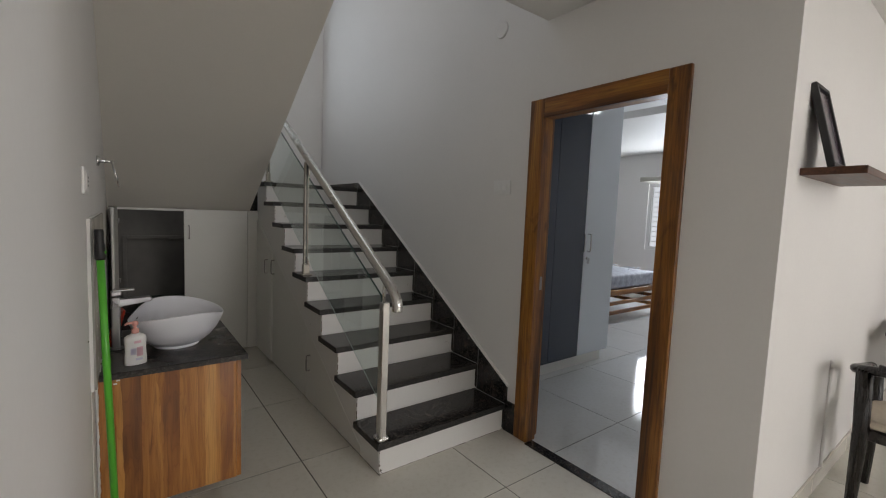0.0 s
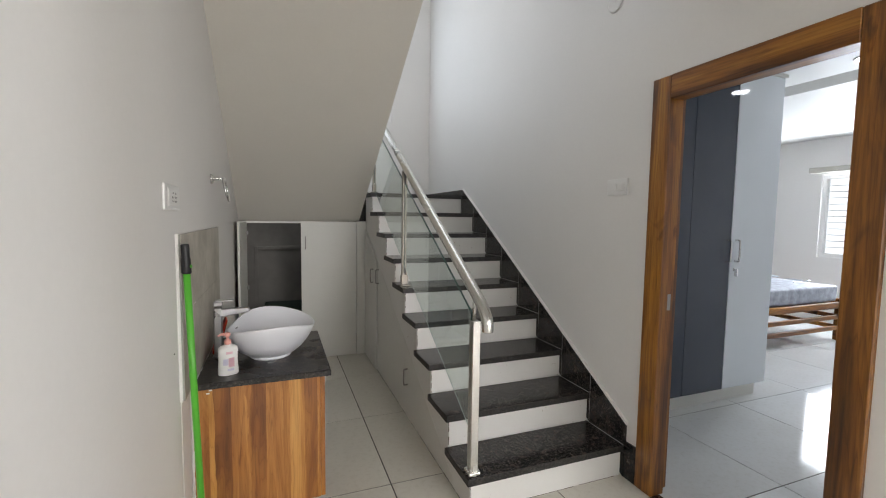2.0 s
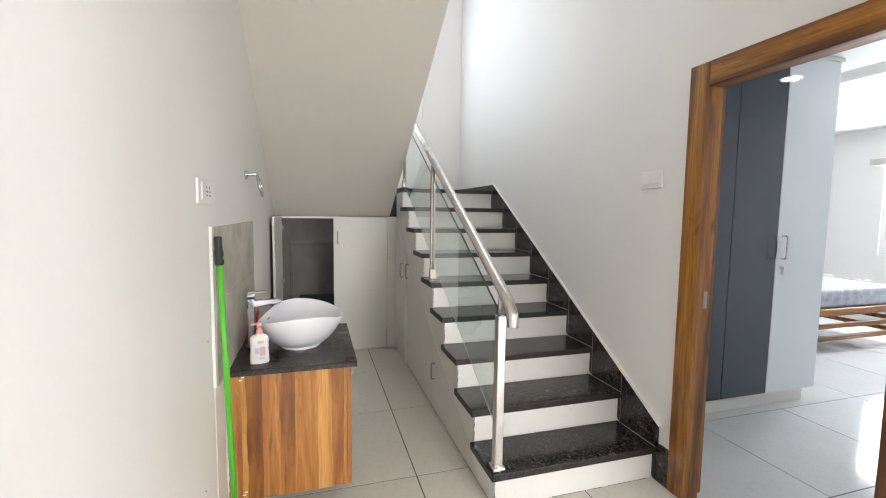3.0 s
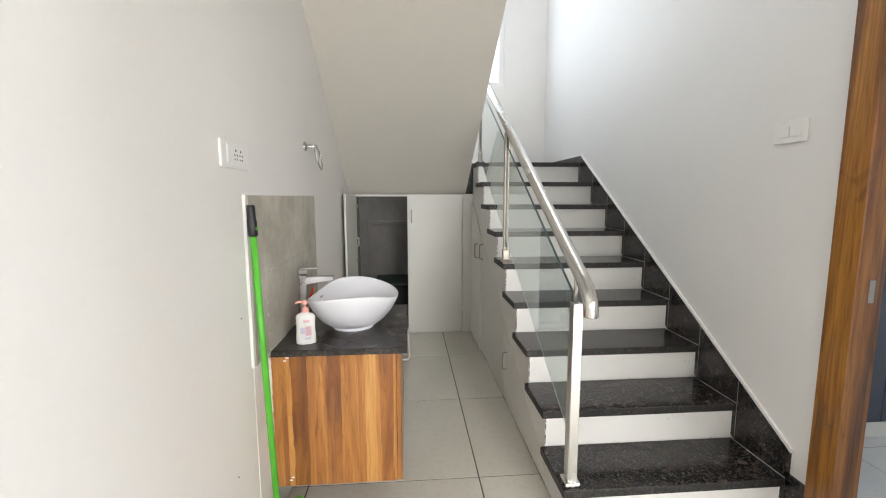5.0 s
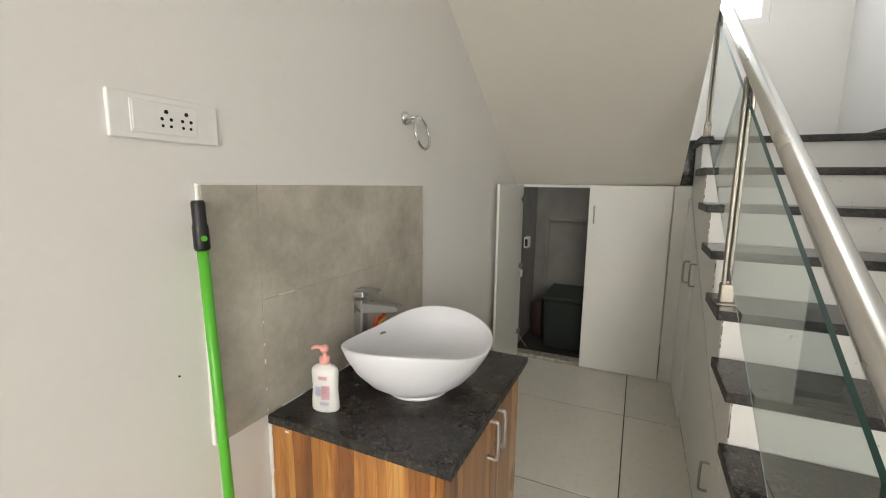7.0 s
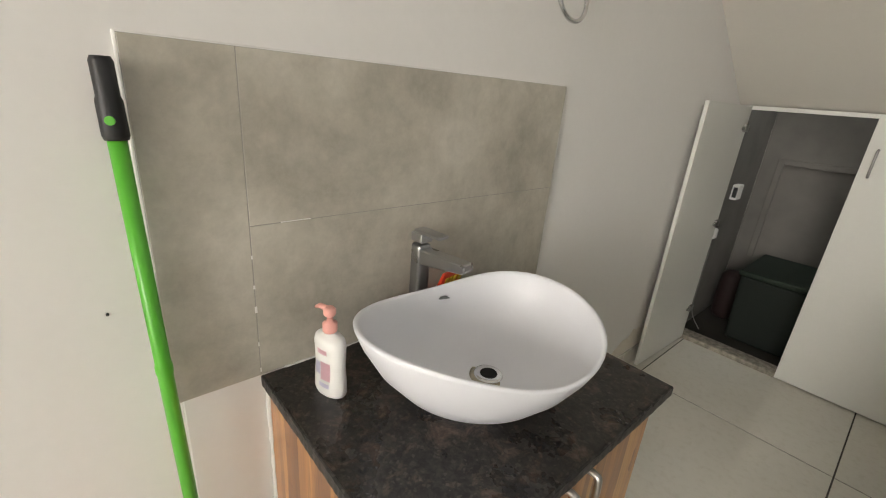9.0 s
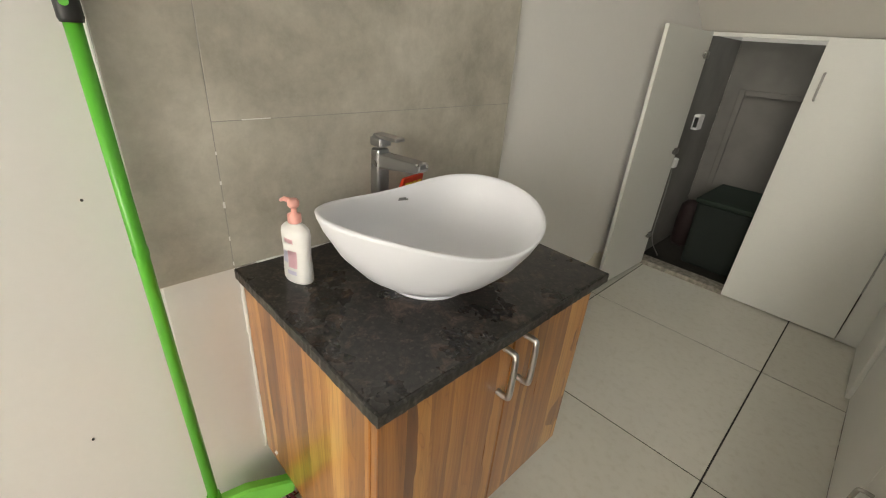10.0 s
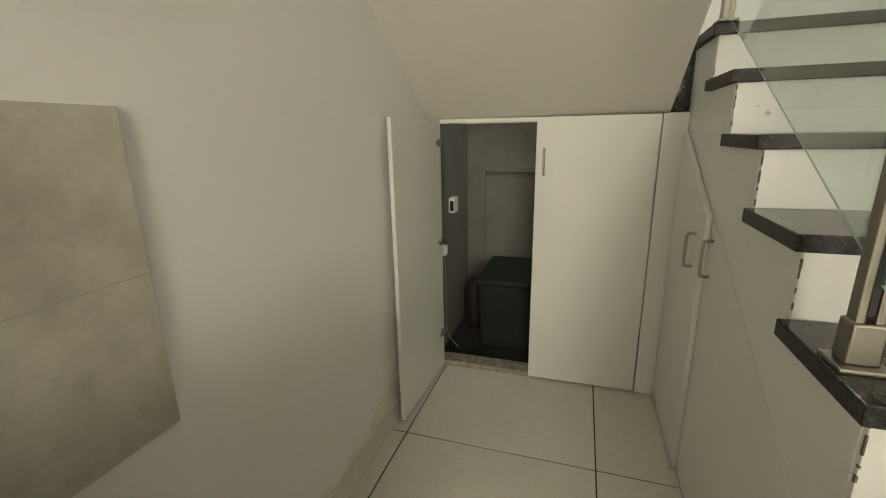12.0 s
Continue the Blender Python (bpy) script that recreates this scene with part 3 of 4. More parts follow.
d = part("door", prism(bmesh.new(), [(2.1, 0.012), (3.016, 0.012), (3.016, seam_z(3.016)), (2.1, seam_z(2.1))], "x", SX - 0.003, SX - 0.0005, 0.0008), BOARD, closet)
handle(d, (SX - 0.003, 2.93, 0.235), (SX - 0.003, 2.93, 0.345), (-0.028, 0, 0), 0.005, NICKEL)

# ---- railing ----
rail = thing("stair_railing", "stainless steel stair railing with clear glass panels", "railing")
GX = 1.115


def rail_z(y):
    return 1.04 + 0.59 * (y - 1.884)


path = [(GX, 4.28, rail_z(4.28))] + [(GX, y, rail_z(y)) for y in (3.6, 2.8, 2.1, 1.884)]
path += [(GX, 1.836, rail_z(1.836) - 0.004), (GX, 1.799, 0.972), (GX, 1.782, 0.94), (GX, 1.782, 0.905)]
part("handrail", tube(bmesh.new(), bend(path, 6), 0.0265, 20), STEEL, rail, "polished steel handrail with a turned-down end")
newel = part("newel_post", boxed((GX - 0.0195, 1.886, RISE), (GX + 0.0195, 1.93, 0.925), 0.003, 2), STEEL, rail, "square brushed steel newel post")
part("base_plate", boxed((GX - 0.031, 1.874, RISE), (GX + 0.031, 1.942, RISE + 0.02), 0.006, 2), STEEL, newel)
part("pin", tube(bmesh.new(), [(GX, 1.917, 0.92), (GX, 1.917, rail_z(1.917) - 0.01)], 0.009, 10), STEEL, newel)
for py, k in ((3.115, 5), (4.145, 9)):
    z0, h = RISE * k, 0.0165 if k == 5 else 0.0145
    top = rail_z(py) - 0.035
    post = part("post", boxed((GX - h - 0.003, py - 0.014, z0), (GX - 0.006, py + 0.014, top), 0.003, 2), POST, rail, "slim slotted steel post of two flat bars")
    part("bar", boxed((GX + 0.006, py - 0.014, z0), (GX + h + 0.003, py + 0.014, top), 0.003, 2), POST, post)
    part("gasket", boxed((GX - 0.0058, py - 0.0105, z0 + 0.09), (GX + 0.0058, py + 0.0105, top - 0.02), 0.001), BLACK, post, "black rubber gasket in the slot")
    part("sleeve", boxed((GX - h - 0.008, py - 0.02, z0 + 0.008), (GX + h + 0.008, py + 0.02, z0 + 0.08), 0.005, 3), POST, post)
    part("base_plate", boxed((GX - 0.036, py - 0.036, z0), (GX + 0.036, py + 0.036, z0 + 0.009), 0.003, 2), POST, post)
    part("pin", tube(bmesh.new(), [(GX, py, top - 0.03), (GX, py, rail_z(py) - 0.012)], 0.0055, 10), POST, post)


def glass_low(y):
    return 0.4 + 0.575 * (y - 1.964)


def glass_top(y):
    return 0.965 + 0.59 * (y - 1.964)


for a, b in ((1.942, 3.092), (3.137, 4.12)):
    low = [max(glass_low(a), 0.0), glass_low(b)]
    bm = prism(bmesh.new(), [(a, low[0]), (b, low[1]), (b, glass_top(b)), (a, glass_top(a))], "x", GX - 0.005, GX + 0.005)
    for f in bm.faces:
        if abs(f.normal.x) < 0.5:
            f.material_index = 1 if f.normal.z > -0.3 else 2
    g = part("glass_panel", bm, GLASS, rail, "clear glass panel with a green edge", (GLASSEDGE, GROUND_EDGE))
    g.visible_shadow = False

# ---- cupboard under the landing ----
cup = thing("landing_cupboard", "white cupboard under the landing with one door open", "cupboard")
part("top_rail", boxed((XL + 0.001, YC, 1.328), (0.47, YC + 0.018, 1.347), 0.001), BOARD, cup)
part("side_rail", boxed((XL + 0.001, YC, 0.0), (XL + 0.03, YC + 0.018, 1.327), 0.001), BOARD, cup)
part("filler", boxed((0.993, YC, 0.004), (SX - 0.003, YC + 0.018, 1.347), 0.001), BOARD, cup)
part("sill", boxed((XL + 0.031, YC + 0.002, 0), (0.47, YC + 0.1, 0.03), 0.004), plain("grimy_sill", (0.42, 0.38, 0.31), 0.6, 0, 0.6, 40), cup, "grimy cream tile sill")
d = part("door", boxed((0.466, YC - 0.002, 0.008), (0.988, YC + 0.017, 1.346), 0.002), BOARD, cup)
handle(d, (0.505, YC - 0.002, 1.085), (0.505, YC - 0.002, 1.2), (0, -0.025, 0), 0.005, NICKEL)
bm = boxed((0, -0.018, 0.014), (0.545, 0, 1.345), 0.002)
bm.transform(pose(XL + 0.068, YC - 0.002, 0, 0, 0, -92))
d = part("door", bm, BOARD, cup, "open white cupboard door against the wall")
for z in (0.2, 0.72, 1.22):
    bm = bmesh.new()
    box(bm, (XL + 0.065, YC - 0.05, z), (XL + 0.08, YC + 0.0, z + 0.035), 0.003)
    box(bm, (XL + 0.068, YC - 0.075, z + 0.008), (XL + 0.076, YC - 0.05, z + 0.027), 0.003)
    part("hinge", bm, NICKEL, d)
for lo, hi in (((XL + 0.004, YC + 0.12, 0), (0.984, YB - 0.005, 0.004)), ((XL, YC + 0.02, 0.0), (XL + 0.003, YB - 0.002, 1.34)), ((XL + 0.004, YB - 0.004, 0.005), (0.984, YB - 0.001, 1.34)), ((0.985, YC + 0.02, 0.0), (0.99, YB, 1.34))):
    part("lining", boxed(lo, hi), SHADE_DIRT if hi[2] < 0.01 else CAVITY, cup, "unpainted grey plaster lining, darkened for the shade inside")
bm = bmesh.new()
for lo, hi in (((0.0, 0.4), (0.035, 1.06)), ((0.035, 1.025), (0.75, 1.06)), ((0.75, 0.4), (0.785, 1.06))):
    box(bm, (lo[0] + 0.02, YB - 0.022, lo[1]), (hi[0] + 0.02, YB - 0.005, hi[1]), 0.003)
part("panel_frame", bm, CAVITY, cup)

random.seed(17)
bm = bmesh.new()
for k in range(70):
    y, z, r = YC + 0.025 + abs(random.gauss(0, 0.09)), random.uniform(0.03, 1.25), random.uniform(0.003, 0.011)
    tube(bm, [(XL + 0.0028, y, z), (XL + 0.0036, y, z)], [r, r * 0.8], 6)
tagged(part("peeling_spot", bm, SHADE_DIRT, cup, "dark spots where the plaster has flaked"), kind="stuff")

sock = thing("wall_socket", "small white socket box with a black switch in the cupboard", "socket")
part("box", boxed((XL + 0.004, 4.74, 0.82), (XL + 0.04, 4.83, 0.91), 0.004), PLASTIC, sock)
part("switch", boxed((XL + 0.014, 4.7365, 0.835), (XL + 0.036, 4.7398, 0.895), 0.001), BLACK, sock)
cable = thing("cable", "white cable hanging from the cupboard wall", "cable")
part("cord", tube(bmesh.new(), bend([(XL + 0.015, 4.6, 0.62), (XL + 0.02, 4.61, 0.5), (XL + 0.014, 4.63, 0.3), (XL + 0.03, 4.6, 0.12), (XL + 0.09, 4.62, 0.01)], 6), 0.0032, 8), plain("grey_cable", (0.3, 0.29, 0.27), 0.5), cable)
part("plug", boxed((XL + 0.004, 4.575, 0.6), (XL + 0.035, 4.62, 0.66), 0.006), PLASTIC, cable)

crate = thing("storage_bin", "dark green plastic storage bin with a lid, deepened for cupboard shade", "bin")
bm = bmesh.new()
box(bm, (0.13, 4.66, 0.004), (0.57, 5.16, 0.42), 0.02, 3)
for v in bm.verts:
    s = 0.94 + 0.06 * v.co.z / 0.42
    v.co.x, v.co.y = 0.35 + (v.co.x - 0.35) * s, 4.91 + (v.co.y - 4.91) * s
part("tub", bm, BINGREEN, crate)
part("lid", boxed((0.12, 4.645, 0.42), (0.58, 5.175, 0.45), 0.01, 2), BINLID, crate, "green lid, deepened for cupboard shade")
pot = thing("pot", "round maroon plastic pot in the cupboard, deepened for its shade", "pot")
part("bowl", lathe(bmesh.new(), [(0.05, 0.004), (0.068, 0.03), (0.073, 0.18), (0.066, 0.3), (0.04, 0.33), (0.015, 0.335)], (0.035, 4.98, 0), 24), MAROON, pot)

# dirt gathered along the foot of the stairs
bm = bmesh.new()
random.seed(12)
y = Y1 + 0.01
while y < YC - 0.05:
    w = random.uniform(0.02, 0.09)
    if random.random() < 0.75:
        box(bm, (SX - random.uniform(0.0008, 0.0028), y, 0.0), (SX + 0.004, y + w, random.uniform(0.0008, 0.0022)), 0.0003)
    y += w
x = SX
while x < XR - 0.05:
    w = random.uniform(0.015, 0.07)
    if random.random() < 0.7:
        box(bm, (x, Y1 + NOSE - random.uniform(0.0008, 0.0028), 0.0), (x + w, Y1 + NOSE + 0.004, random.uniform(0.0008, 0.0022)), 0.0003)
    x += w
for k in range(9):
    y, z = Y1 + NOSE - 0.0008, random.uniform(0.004, 0.05)
    box(bm, (SX + 0.002 + 0.006 * (k % 3), y, z), (SX + 0.008 + 0.006 * (k % 3), y + 0.004, z + random.uniform(0.003, 0.01)), 0.0008)
tagged(part("grime", bm, plain("brown_grime", (0.13, 0.11, 0.085), 0.9), floor, "dark dirt along the foot of the stairs"), kind="stuff")

# ---- wash basin corner ----
splash = tagged(new("splash_panel"), "grey concrete-look porcelain tiles above the counter", "wall tile", kind="structure")
TX0, TX1 = -0.0615, -0.0548
for y0, y1, z0, z1 in ((1.84, 1.9845, 0.738, 1.331), (1.986, 2.861, 1.0465, 1.331), (1.986, 2.861, 0.7395, 1.045)):
    bm = boxed((TX1 - 0.006, y0, z0), (TX1, y1, z1), 0.0006)
    part("tile", bm, CONCRETE, splash)
part("grout_bed", boxed((TX0, 1.8395, 0.7385), (TX1 - 0.0007, 2.8615, 1.3315)), plain("grey_grout", (0.36, 0.35, 0.32), 0.85), splash, "grey grout between the wall tiles")
bm = bmesh.new()
box(bm, (XL, 1.836, 0.733), (TX0, 2.864, 1.3345), 0.002, 2)
box(bm, (XL, 1.85, 0.0), (XL + 0.003, 2.864, 0.732), 0.002, 2)
for v in bm.verts:
    n = math.sin(v.co.z * 31) + math.sin(v.co.z * 73 + v.co.y * 20)
    if v.co.y < 1.86:
        v.co.y += 0.0007 * n
part("plaster_bed", bm, PAINT, splash, "white plaster bed behind the tiles")
bm = bmesh.new()
random.seed(4)
for k in range(5):
    z = 0.75 + 0.06 * k + random.uniform(-0.008, 0.008)
    r = random.uniform(0.001, 0.0025)
    box(bm, (TX1 - 0.002, 1.985 - r, z), (TX1 + 0.0012, 1.985 + r, z + random.uniform(0.004, 0.016)), 0.0006)
for k in range(1):
    y = 2.04 + 0.1 * k
    box(bm, (TX1 - 0.002, y, 1.0455), (TX1 + 0.0008, y + random.uniform(0.02, 0.06), 1.0475), 0.0004)
tagged(part("grout_smear", bm, PAINT, splash, "white filler smears on the joint"), kind="stuff")

van = thing("vanity_cabinet", "wall-hung wood laminate vanity cabinet under the basin", "cabinet")
VX, VY0, VY1, VZ0, VZ1 = 0.424, 2.0, 2.652, 0.166, 0.713
part("carcass", boxed((-0.066, VY0, VZ0), (VX, VY1, VZ1), 0.002), LAMINATE, van)
VM = 2.342
for a, b, hy in ((VY0 + 0.002, VM - 0.002, VM - 0.034), (VM + 0.002, VY1 - 0.002, VM + 0.034)):
    d = part("door", boxed((VX + 0.001, a, VZ0 + 0.002), (VX + 0.019, b, VZ1 - 0.004), 0.0015), LAMINATE, van)
    handle(d, (VX + 0.019, hy, 0.565), (VX + 0.019, hy, 0.678), (0.03, 0, 0), 0.0068, SATIN)
random.seed(3)
bm = bmesh.new()
for y, z in ((1.9992, 0.69), (1.9992, 0.19)):
    for k in range(2):
        x = -0.02 + random.uniform(0, 0.03)
        box(bm, (x, y - 0.0012, z + 0.012 * k), (x + 0.012, y + 0.001, z + 0.012 * k + 0.006), 0.001)
bead = [(-0.0635, 1.9985, 0.17 + 0.018 * k) for k in range(31)]
part("sealant_bead", tube(bmesh.new(), bead, [random.uniform(0.0025, 0.0065) for p in bead], 8), PAINT, van, "uneven white filler along the wall")
tagged(part("sealant_blob", bm, PLASTIC, van, "white sealant blobs"), kind="stuff")

counter = thing("worktop", "black speckled granite worktop on the vanity", "worktop")
part("slab", boxed((-0.054, 1.9885, 0.713), (0.4635, 2.665, 0.738), 0.0015), DUSTY, counter)


def rough_edge(p, q, out, seed):
    """The sawn edge of the slab from p to q, chipped along its upper and lower arris."""
    random.seed(seed)
    bm = bmesh.new()
    p, q, out = Vector(p), Vector(q), Vector(out)
    rows = []
    for k in range(71):
        c = p + (q - p) * k / 70
        chip = random.uniform(0, 0.0012) + (random.uniform(0, 0.0022) if random.random() < 0.2 else 0)
        face = out * (0.0045 + random.uniform(-0.0006, 0.0006))
        up, dn = Vector((0, 0, 0.0248 - chip)), Vector((0, 0, random.uniform(0, 0.0012)))
        rows.append([bm.verts.new(v) for v in (c + Vector((0, 0, 0.0249)), c + out * (0.003 - chip) + Vector((0, 0, 0.0249)), c + face + up - Vector((0, 0, 0.0014)), c + face + dn + Vector((0, 0, 0.001)), c + Vector((0, 0, 0.0002)))])
    for r, t in zip(rows, rows[1:]):
        for i in range(5):
            bm.faces.new((r[i], r[(i + 1) % 5], t[(i + 1) % 5], t[i]))
    bm.faces.new(rows[0])
    bm.faces.new(rows[-1])
    bmesh.ops.recalc_face_normals(bm, faces=bm.faces[:])
    return bm


part("edge", rough_edge((-0.054, 1.9885, 0.713), (0.468, 1.9885, 0.713), (0, -1, 0), 31), EDGE_STONE, counter, "rough sawn granite edge")
part("edge", rough_edge((0.4635, 1.984, 0.713), (0.4635, 2.665, 0.713), (1, 0, 0), 32), EDGE_STONE, counter, "rough sawn granite edge")
random.seed(33)
bm = bmesh.new()
y = 2.0
while y < 2.6:
    w = random.uniform(0.008, 0.05)
    if random.random() < 0.45:
        box(bm, (-0.0545, y, 0.7375), (-0.0545 + random.uniform(0.002, 0.005), y + w, 0.7385 + random.uniform(0.001, 0.003)), 0.0006)
    y += w
tagged(part("sealant", bm, PAINT, counter, "broken white sealant line at the wall"), kind="stuff")


def basin_rim(a):
    """Plan radius and rim height of the basin at the angle a."""
    r = 0.2105 + 0.0288 * math.cos(2 * (a - radians(66))) + 0.0105 * math.cos(a)
    z = 0.1615 + 0.0075 * math.cos(a - radians(148)) + 0.0225 * math.cos(2 * (a - radians(99.2)))
    return r, z


def basin():
    top = thing("wash_basin", "white glazed ceramic vessel basin with a wavy rim", "wash basin", at=(0.222, 2.297, 0.738))
    bm = bmesh.new()
    sides = 72
    outer = [(0.425, 0.0), (0.428, 0.03), (0.41, 0.055), (0.41, 0.075), (0.52, 0.125), (0.68, 0.28), (0.83, 0.52), (0.94, 0.8), (0.985, 0.96), (0.99, 1.0)]
    inner = [(0.965, 1.012), (0.945, 0.985), (0.9, 0.8), (0.78, 0.5), (0.6, 0.27), (0.4, 0.14), (0.2, 0.09), (0.1, 0.08)]
    rings = []
    for s, h in outer + inner:
        ring = []
        for k in range(sides):
            a = 2 * math.pi * k / sides
            r, z = basin_rim(a)
            blend = min(1.0, max(0.0, (s - 0.41) / 0.55))
            rr = s * ((1 - blend) * 0.217 + blend * r)
            ring.append(bm.verts.new((rr * math.cos(a), rr * math.sin(a), h * ((1 - blend) * 0.15 + blend * z))))
        rings.append(ring)
    for r, s in zip(rings, rings[1:]):
        for k in range(sides):
            bm.faces.new((r[k], r[(k + 1) % sides], s[(k + 1) % sides], s[k])).smooth = True
    bm.faces.new(rings[0][::-1])
    bm.faces.new(rings[-1]).smooth = True
    bmesh.ops.recalc_face_normals(bm, faces=bm.faces[:])
    part("bowl", bm, CERAMIC, top)
    part("waste", lathe(bmesh.new(), [(0.031, 0.0), (0.031, 0.003), (0.026, 0.005), (0.02, 0.004)], (-0.002, 0.05, 0.0145), 24), CHROME, top, "chrome waste ring")
    part("waste_hole", lathe(bmesh.new(), [(0.018, 0.0), (0.016, 0.0015)], (-0.002, 0.05, 0.0188), 20), HOLE, top)
    part("waste_stain", lathe(bmesh.new(), [(0.04, -0.004), (0.039, 0.0012), (0.031, 0.0016)], (-0.002, 0.05, 0.0145), 28), plain("limescale", (0.5, 0.45, 0.33), 0.5, 0, 0.3, 60), top, "brownish limescale round the waste")
    a = radians(163)
    r, z = basin_rim(a)
    bm = bmesh.new()
    box(bm, (-0.002, -0.012, -0.003), (0.0006, 0.012, -0.0005))
    box(bm, (-0.002, -0.011, 0.001), (0.0006, 0.006, 0.004))
    bm.transform(Matrix.Translation((r * 0.9 * math.cos(a), r * 0.9 * math.sin(a), z * 0.83)) @ Euler((0, radians(22), a + math.pi)).to_matrix().to_4x4())
    part("maker_mark", bm, plain("grey_print", (0.25, 0.25, 0.26), 0.4), top, "small grey printed mark")
    return top


basin()

tap = thing("basin_tap", "tall chrome mixer tap with a flat spout", "tap", at=(-0.004, 2.33, 0.738))
part("body", boxed((-0.0175, -0.0175, 0.0), (0.0175, 0.0175, 0.236), 0.008, 4), TAPCHROME, tap)
part("foot", lathe(bmesh.new(), [(0.026, 0), (0.026, 0.006), (0.022, 0.01)], (0, 0, 0), 24), TAPCHROME, tap)
bm = prism(bmesh.new(), [(0.005, 0.19), (0.13, 0.205), (0.137, 0.212), (0.133, 0.226), (0.005, 0.226)], "y", -0.0175, 0.0175, 0.003)
bm.transform(pose(0, 0, 0, 0, 0, 9))
part("spout", bm, TAPCHROME, tap)
bm = boxed((-0.018, -0.018, 0.24), (0.02, 0.018, 0.262), 0.005, 2)
box(bm, (-0.01, -0.015, 0.261), (0.068, 0.015, 0.269), 0.002)
bm.transform(pose(0, 0, 0, 0, 0, 5))
part("lever", bm, TAPCHROME, tap)

pack = thing("soap_pouch", "red and yellow soap refill pouch behind the basin", "pouch")
bm = bmesh.new()
box(bm, (-0.012, -0.04, 0), (0.012, 0.04, 0.17), 0.006, 2)
for v in bm.verts:
    v.co.x *= 1.25 - 0.9 * v.co.z / 0.17
turn = pose(-0.03, 2.405, 0.7385, 0, 18, 10)
bm.transform(turn)
part("bag", bm, REDPACK, pack)
bm = bmesh.new()
for y, w in ((-0.03, 0.012), (-0.014, 0.01), (0.0, 0.012), (0.018, 0.014)):
    box(bm, (0.0035, y, 0.138), (0.0075, y + w, 0.156), 0.001)
bm.transform(turn)
part("print", bm, YELLOW, pack, "yellow printed bars")

bottle = thing("soap_bottle", "white hand wash bottle with a pink pump on the worktop", "bottle", at=(0.06, 2.076, 0.738))
bottle.rotation_euler = (0, 0, radians(10))
bm = bmesh.new()
prof = [(0.029, 0.0), (0.0308, 0.004), (0.0305, 0.03), (0.0285, 0.058), (0.0295, 0.09), (0.0302, 0.104), (0.0285, 0.114), (0.0225, 0.121), (0.013, 0.125), (0.012, 0.128)]
lathe(bm, prof, (0, 0, 0), 28, (1.26, 0.74))
part("body", bm, PLASTIC, bottle)
part("collar", lathe(bmesh.new(), [(0.0125, 0.128), (0.0135, 0.13), (0.0135, 0.145), (0.006, 0.148), (0.005, 0.162)], (0, 0, 0), 20), PINK, bottle)
bm = lathe(bmesh.new(), [(0.009, 0.16), (0.0115, 0.164), (0.0115, 0.172), (0.007, 0.177)], (0, 0, 0), 18)
tube(bm, [(-0.004, 0, 0.171), (-0.026, -0.002, 0.171), (-0.036, -0.003, 0.165)], [0.006, 0.005, 0.0035], 10)
part("pump", bm, PINK, bottle)


def bottle_depth(x, z):
    pr = [p for p in prof]
    for (r0, z0), (r1, z1) in zip(pr, pr[1:]):
        if z0 <= z <= z1:
            r = r0 + (r1 - r0) * (z - z0) / (z1 - z0)
            return -0.74 * math.sqrt(max(0.0, r * r - (x / 1.26) ** 2))
    return -0.017


def print_bar(x0, x1, z0, z1):
    """A piece of print curved to the bottle's face."""
    bm = bmesh.new()
    n = 5
    rows = [[bm.verts.new((x0 + (x1 - x0) * i / n, bottle_depth(x0 + (x1 - x0) * i / n, z) - 0.0006, z)) for i in range(n + 1)] for z in (z0, (z0 + z1) / 2, z1)]
    for r, s in zip(rows, rows[1:]):
        for i in range(n):
            bm.faces.new((r[i], r[i + 1], s[i + 1], s[i]))
    bmesh.ops.solidify(bm, geom=bm.faces[:], thickness=0.0004)
    return bm


for nm, m, b in (("logo", PINKLABEL, (-0.008, 0.016, 0.09, 0.1)), ("label", PINKLABEL, (0.0, 0.022, 0.036, 0.074)), ("label", LILAC, (-0.02, -0.002, 0.044, 0.07)), ("print", LILAC, (-0.004, 0.02, 0.02, 0.029))):
    part(nm, print_bar(*b), m, bottle)

ring = thing("towel_ring", "chrome towel ring fixed to the wall", "towel ring", at=(XL, 2.736, 1.592))
part("rosette", tube(bmesh.new(), [(0.0, 0, 0), (0.006, 0, 0), (0.012, 0, 0), (0.016, 0, 0)], [0.026, 0.026, 0.021, 0.012], 24), CHROME, ring)
part("arm", tube(bmesh.new(), bend([(0.01, 0, 0), (0.04, 0.004, 0.002), (0.058, 0.008, 0.002), (0.066, 0.01, -0.004)], 5), [0.009] * 5 + [0.007] * 5 + [0.009] * 6, 12), CHROME, ring)
pts = []
for k in range(37):
    a = 2 * math.pi * k / 36
    pts.append((0.062 + 0.012 + 0.012 * -math.cos(a), 0.006 + 0.058 * math.sin(a), -0.06 + 0.058 * math.cos(a)))
part("ring", tube(bmesh.new(), pts, 0.0055, 10, False), CHROME, ring)

plate = thing("socket_plate", "white switch and twin socket plate on the wall", "socket", at=(XL, 1.788, 1.457))
part("plate", boxed((0, -0.108, -0.042), (0.0085, 0.108, 0.042), 0.004, 3), PLASTIC, plate)
part("inner_plate", boxed((0.0085, -0.072, -0.03), (0.0105, 0.058, 0.03), 0.001), PLASTIC, plate)
part("rocker", boxed((0.0105, -0.068, -0.024), (0.012, -0.026, 0.024), 0.0006), PLASTIC, plate)
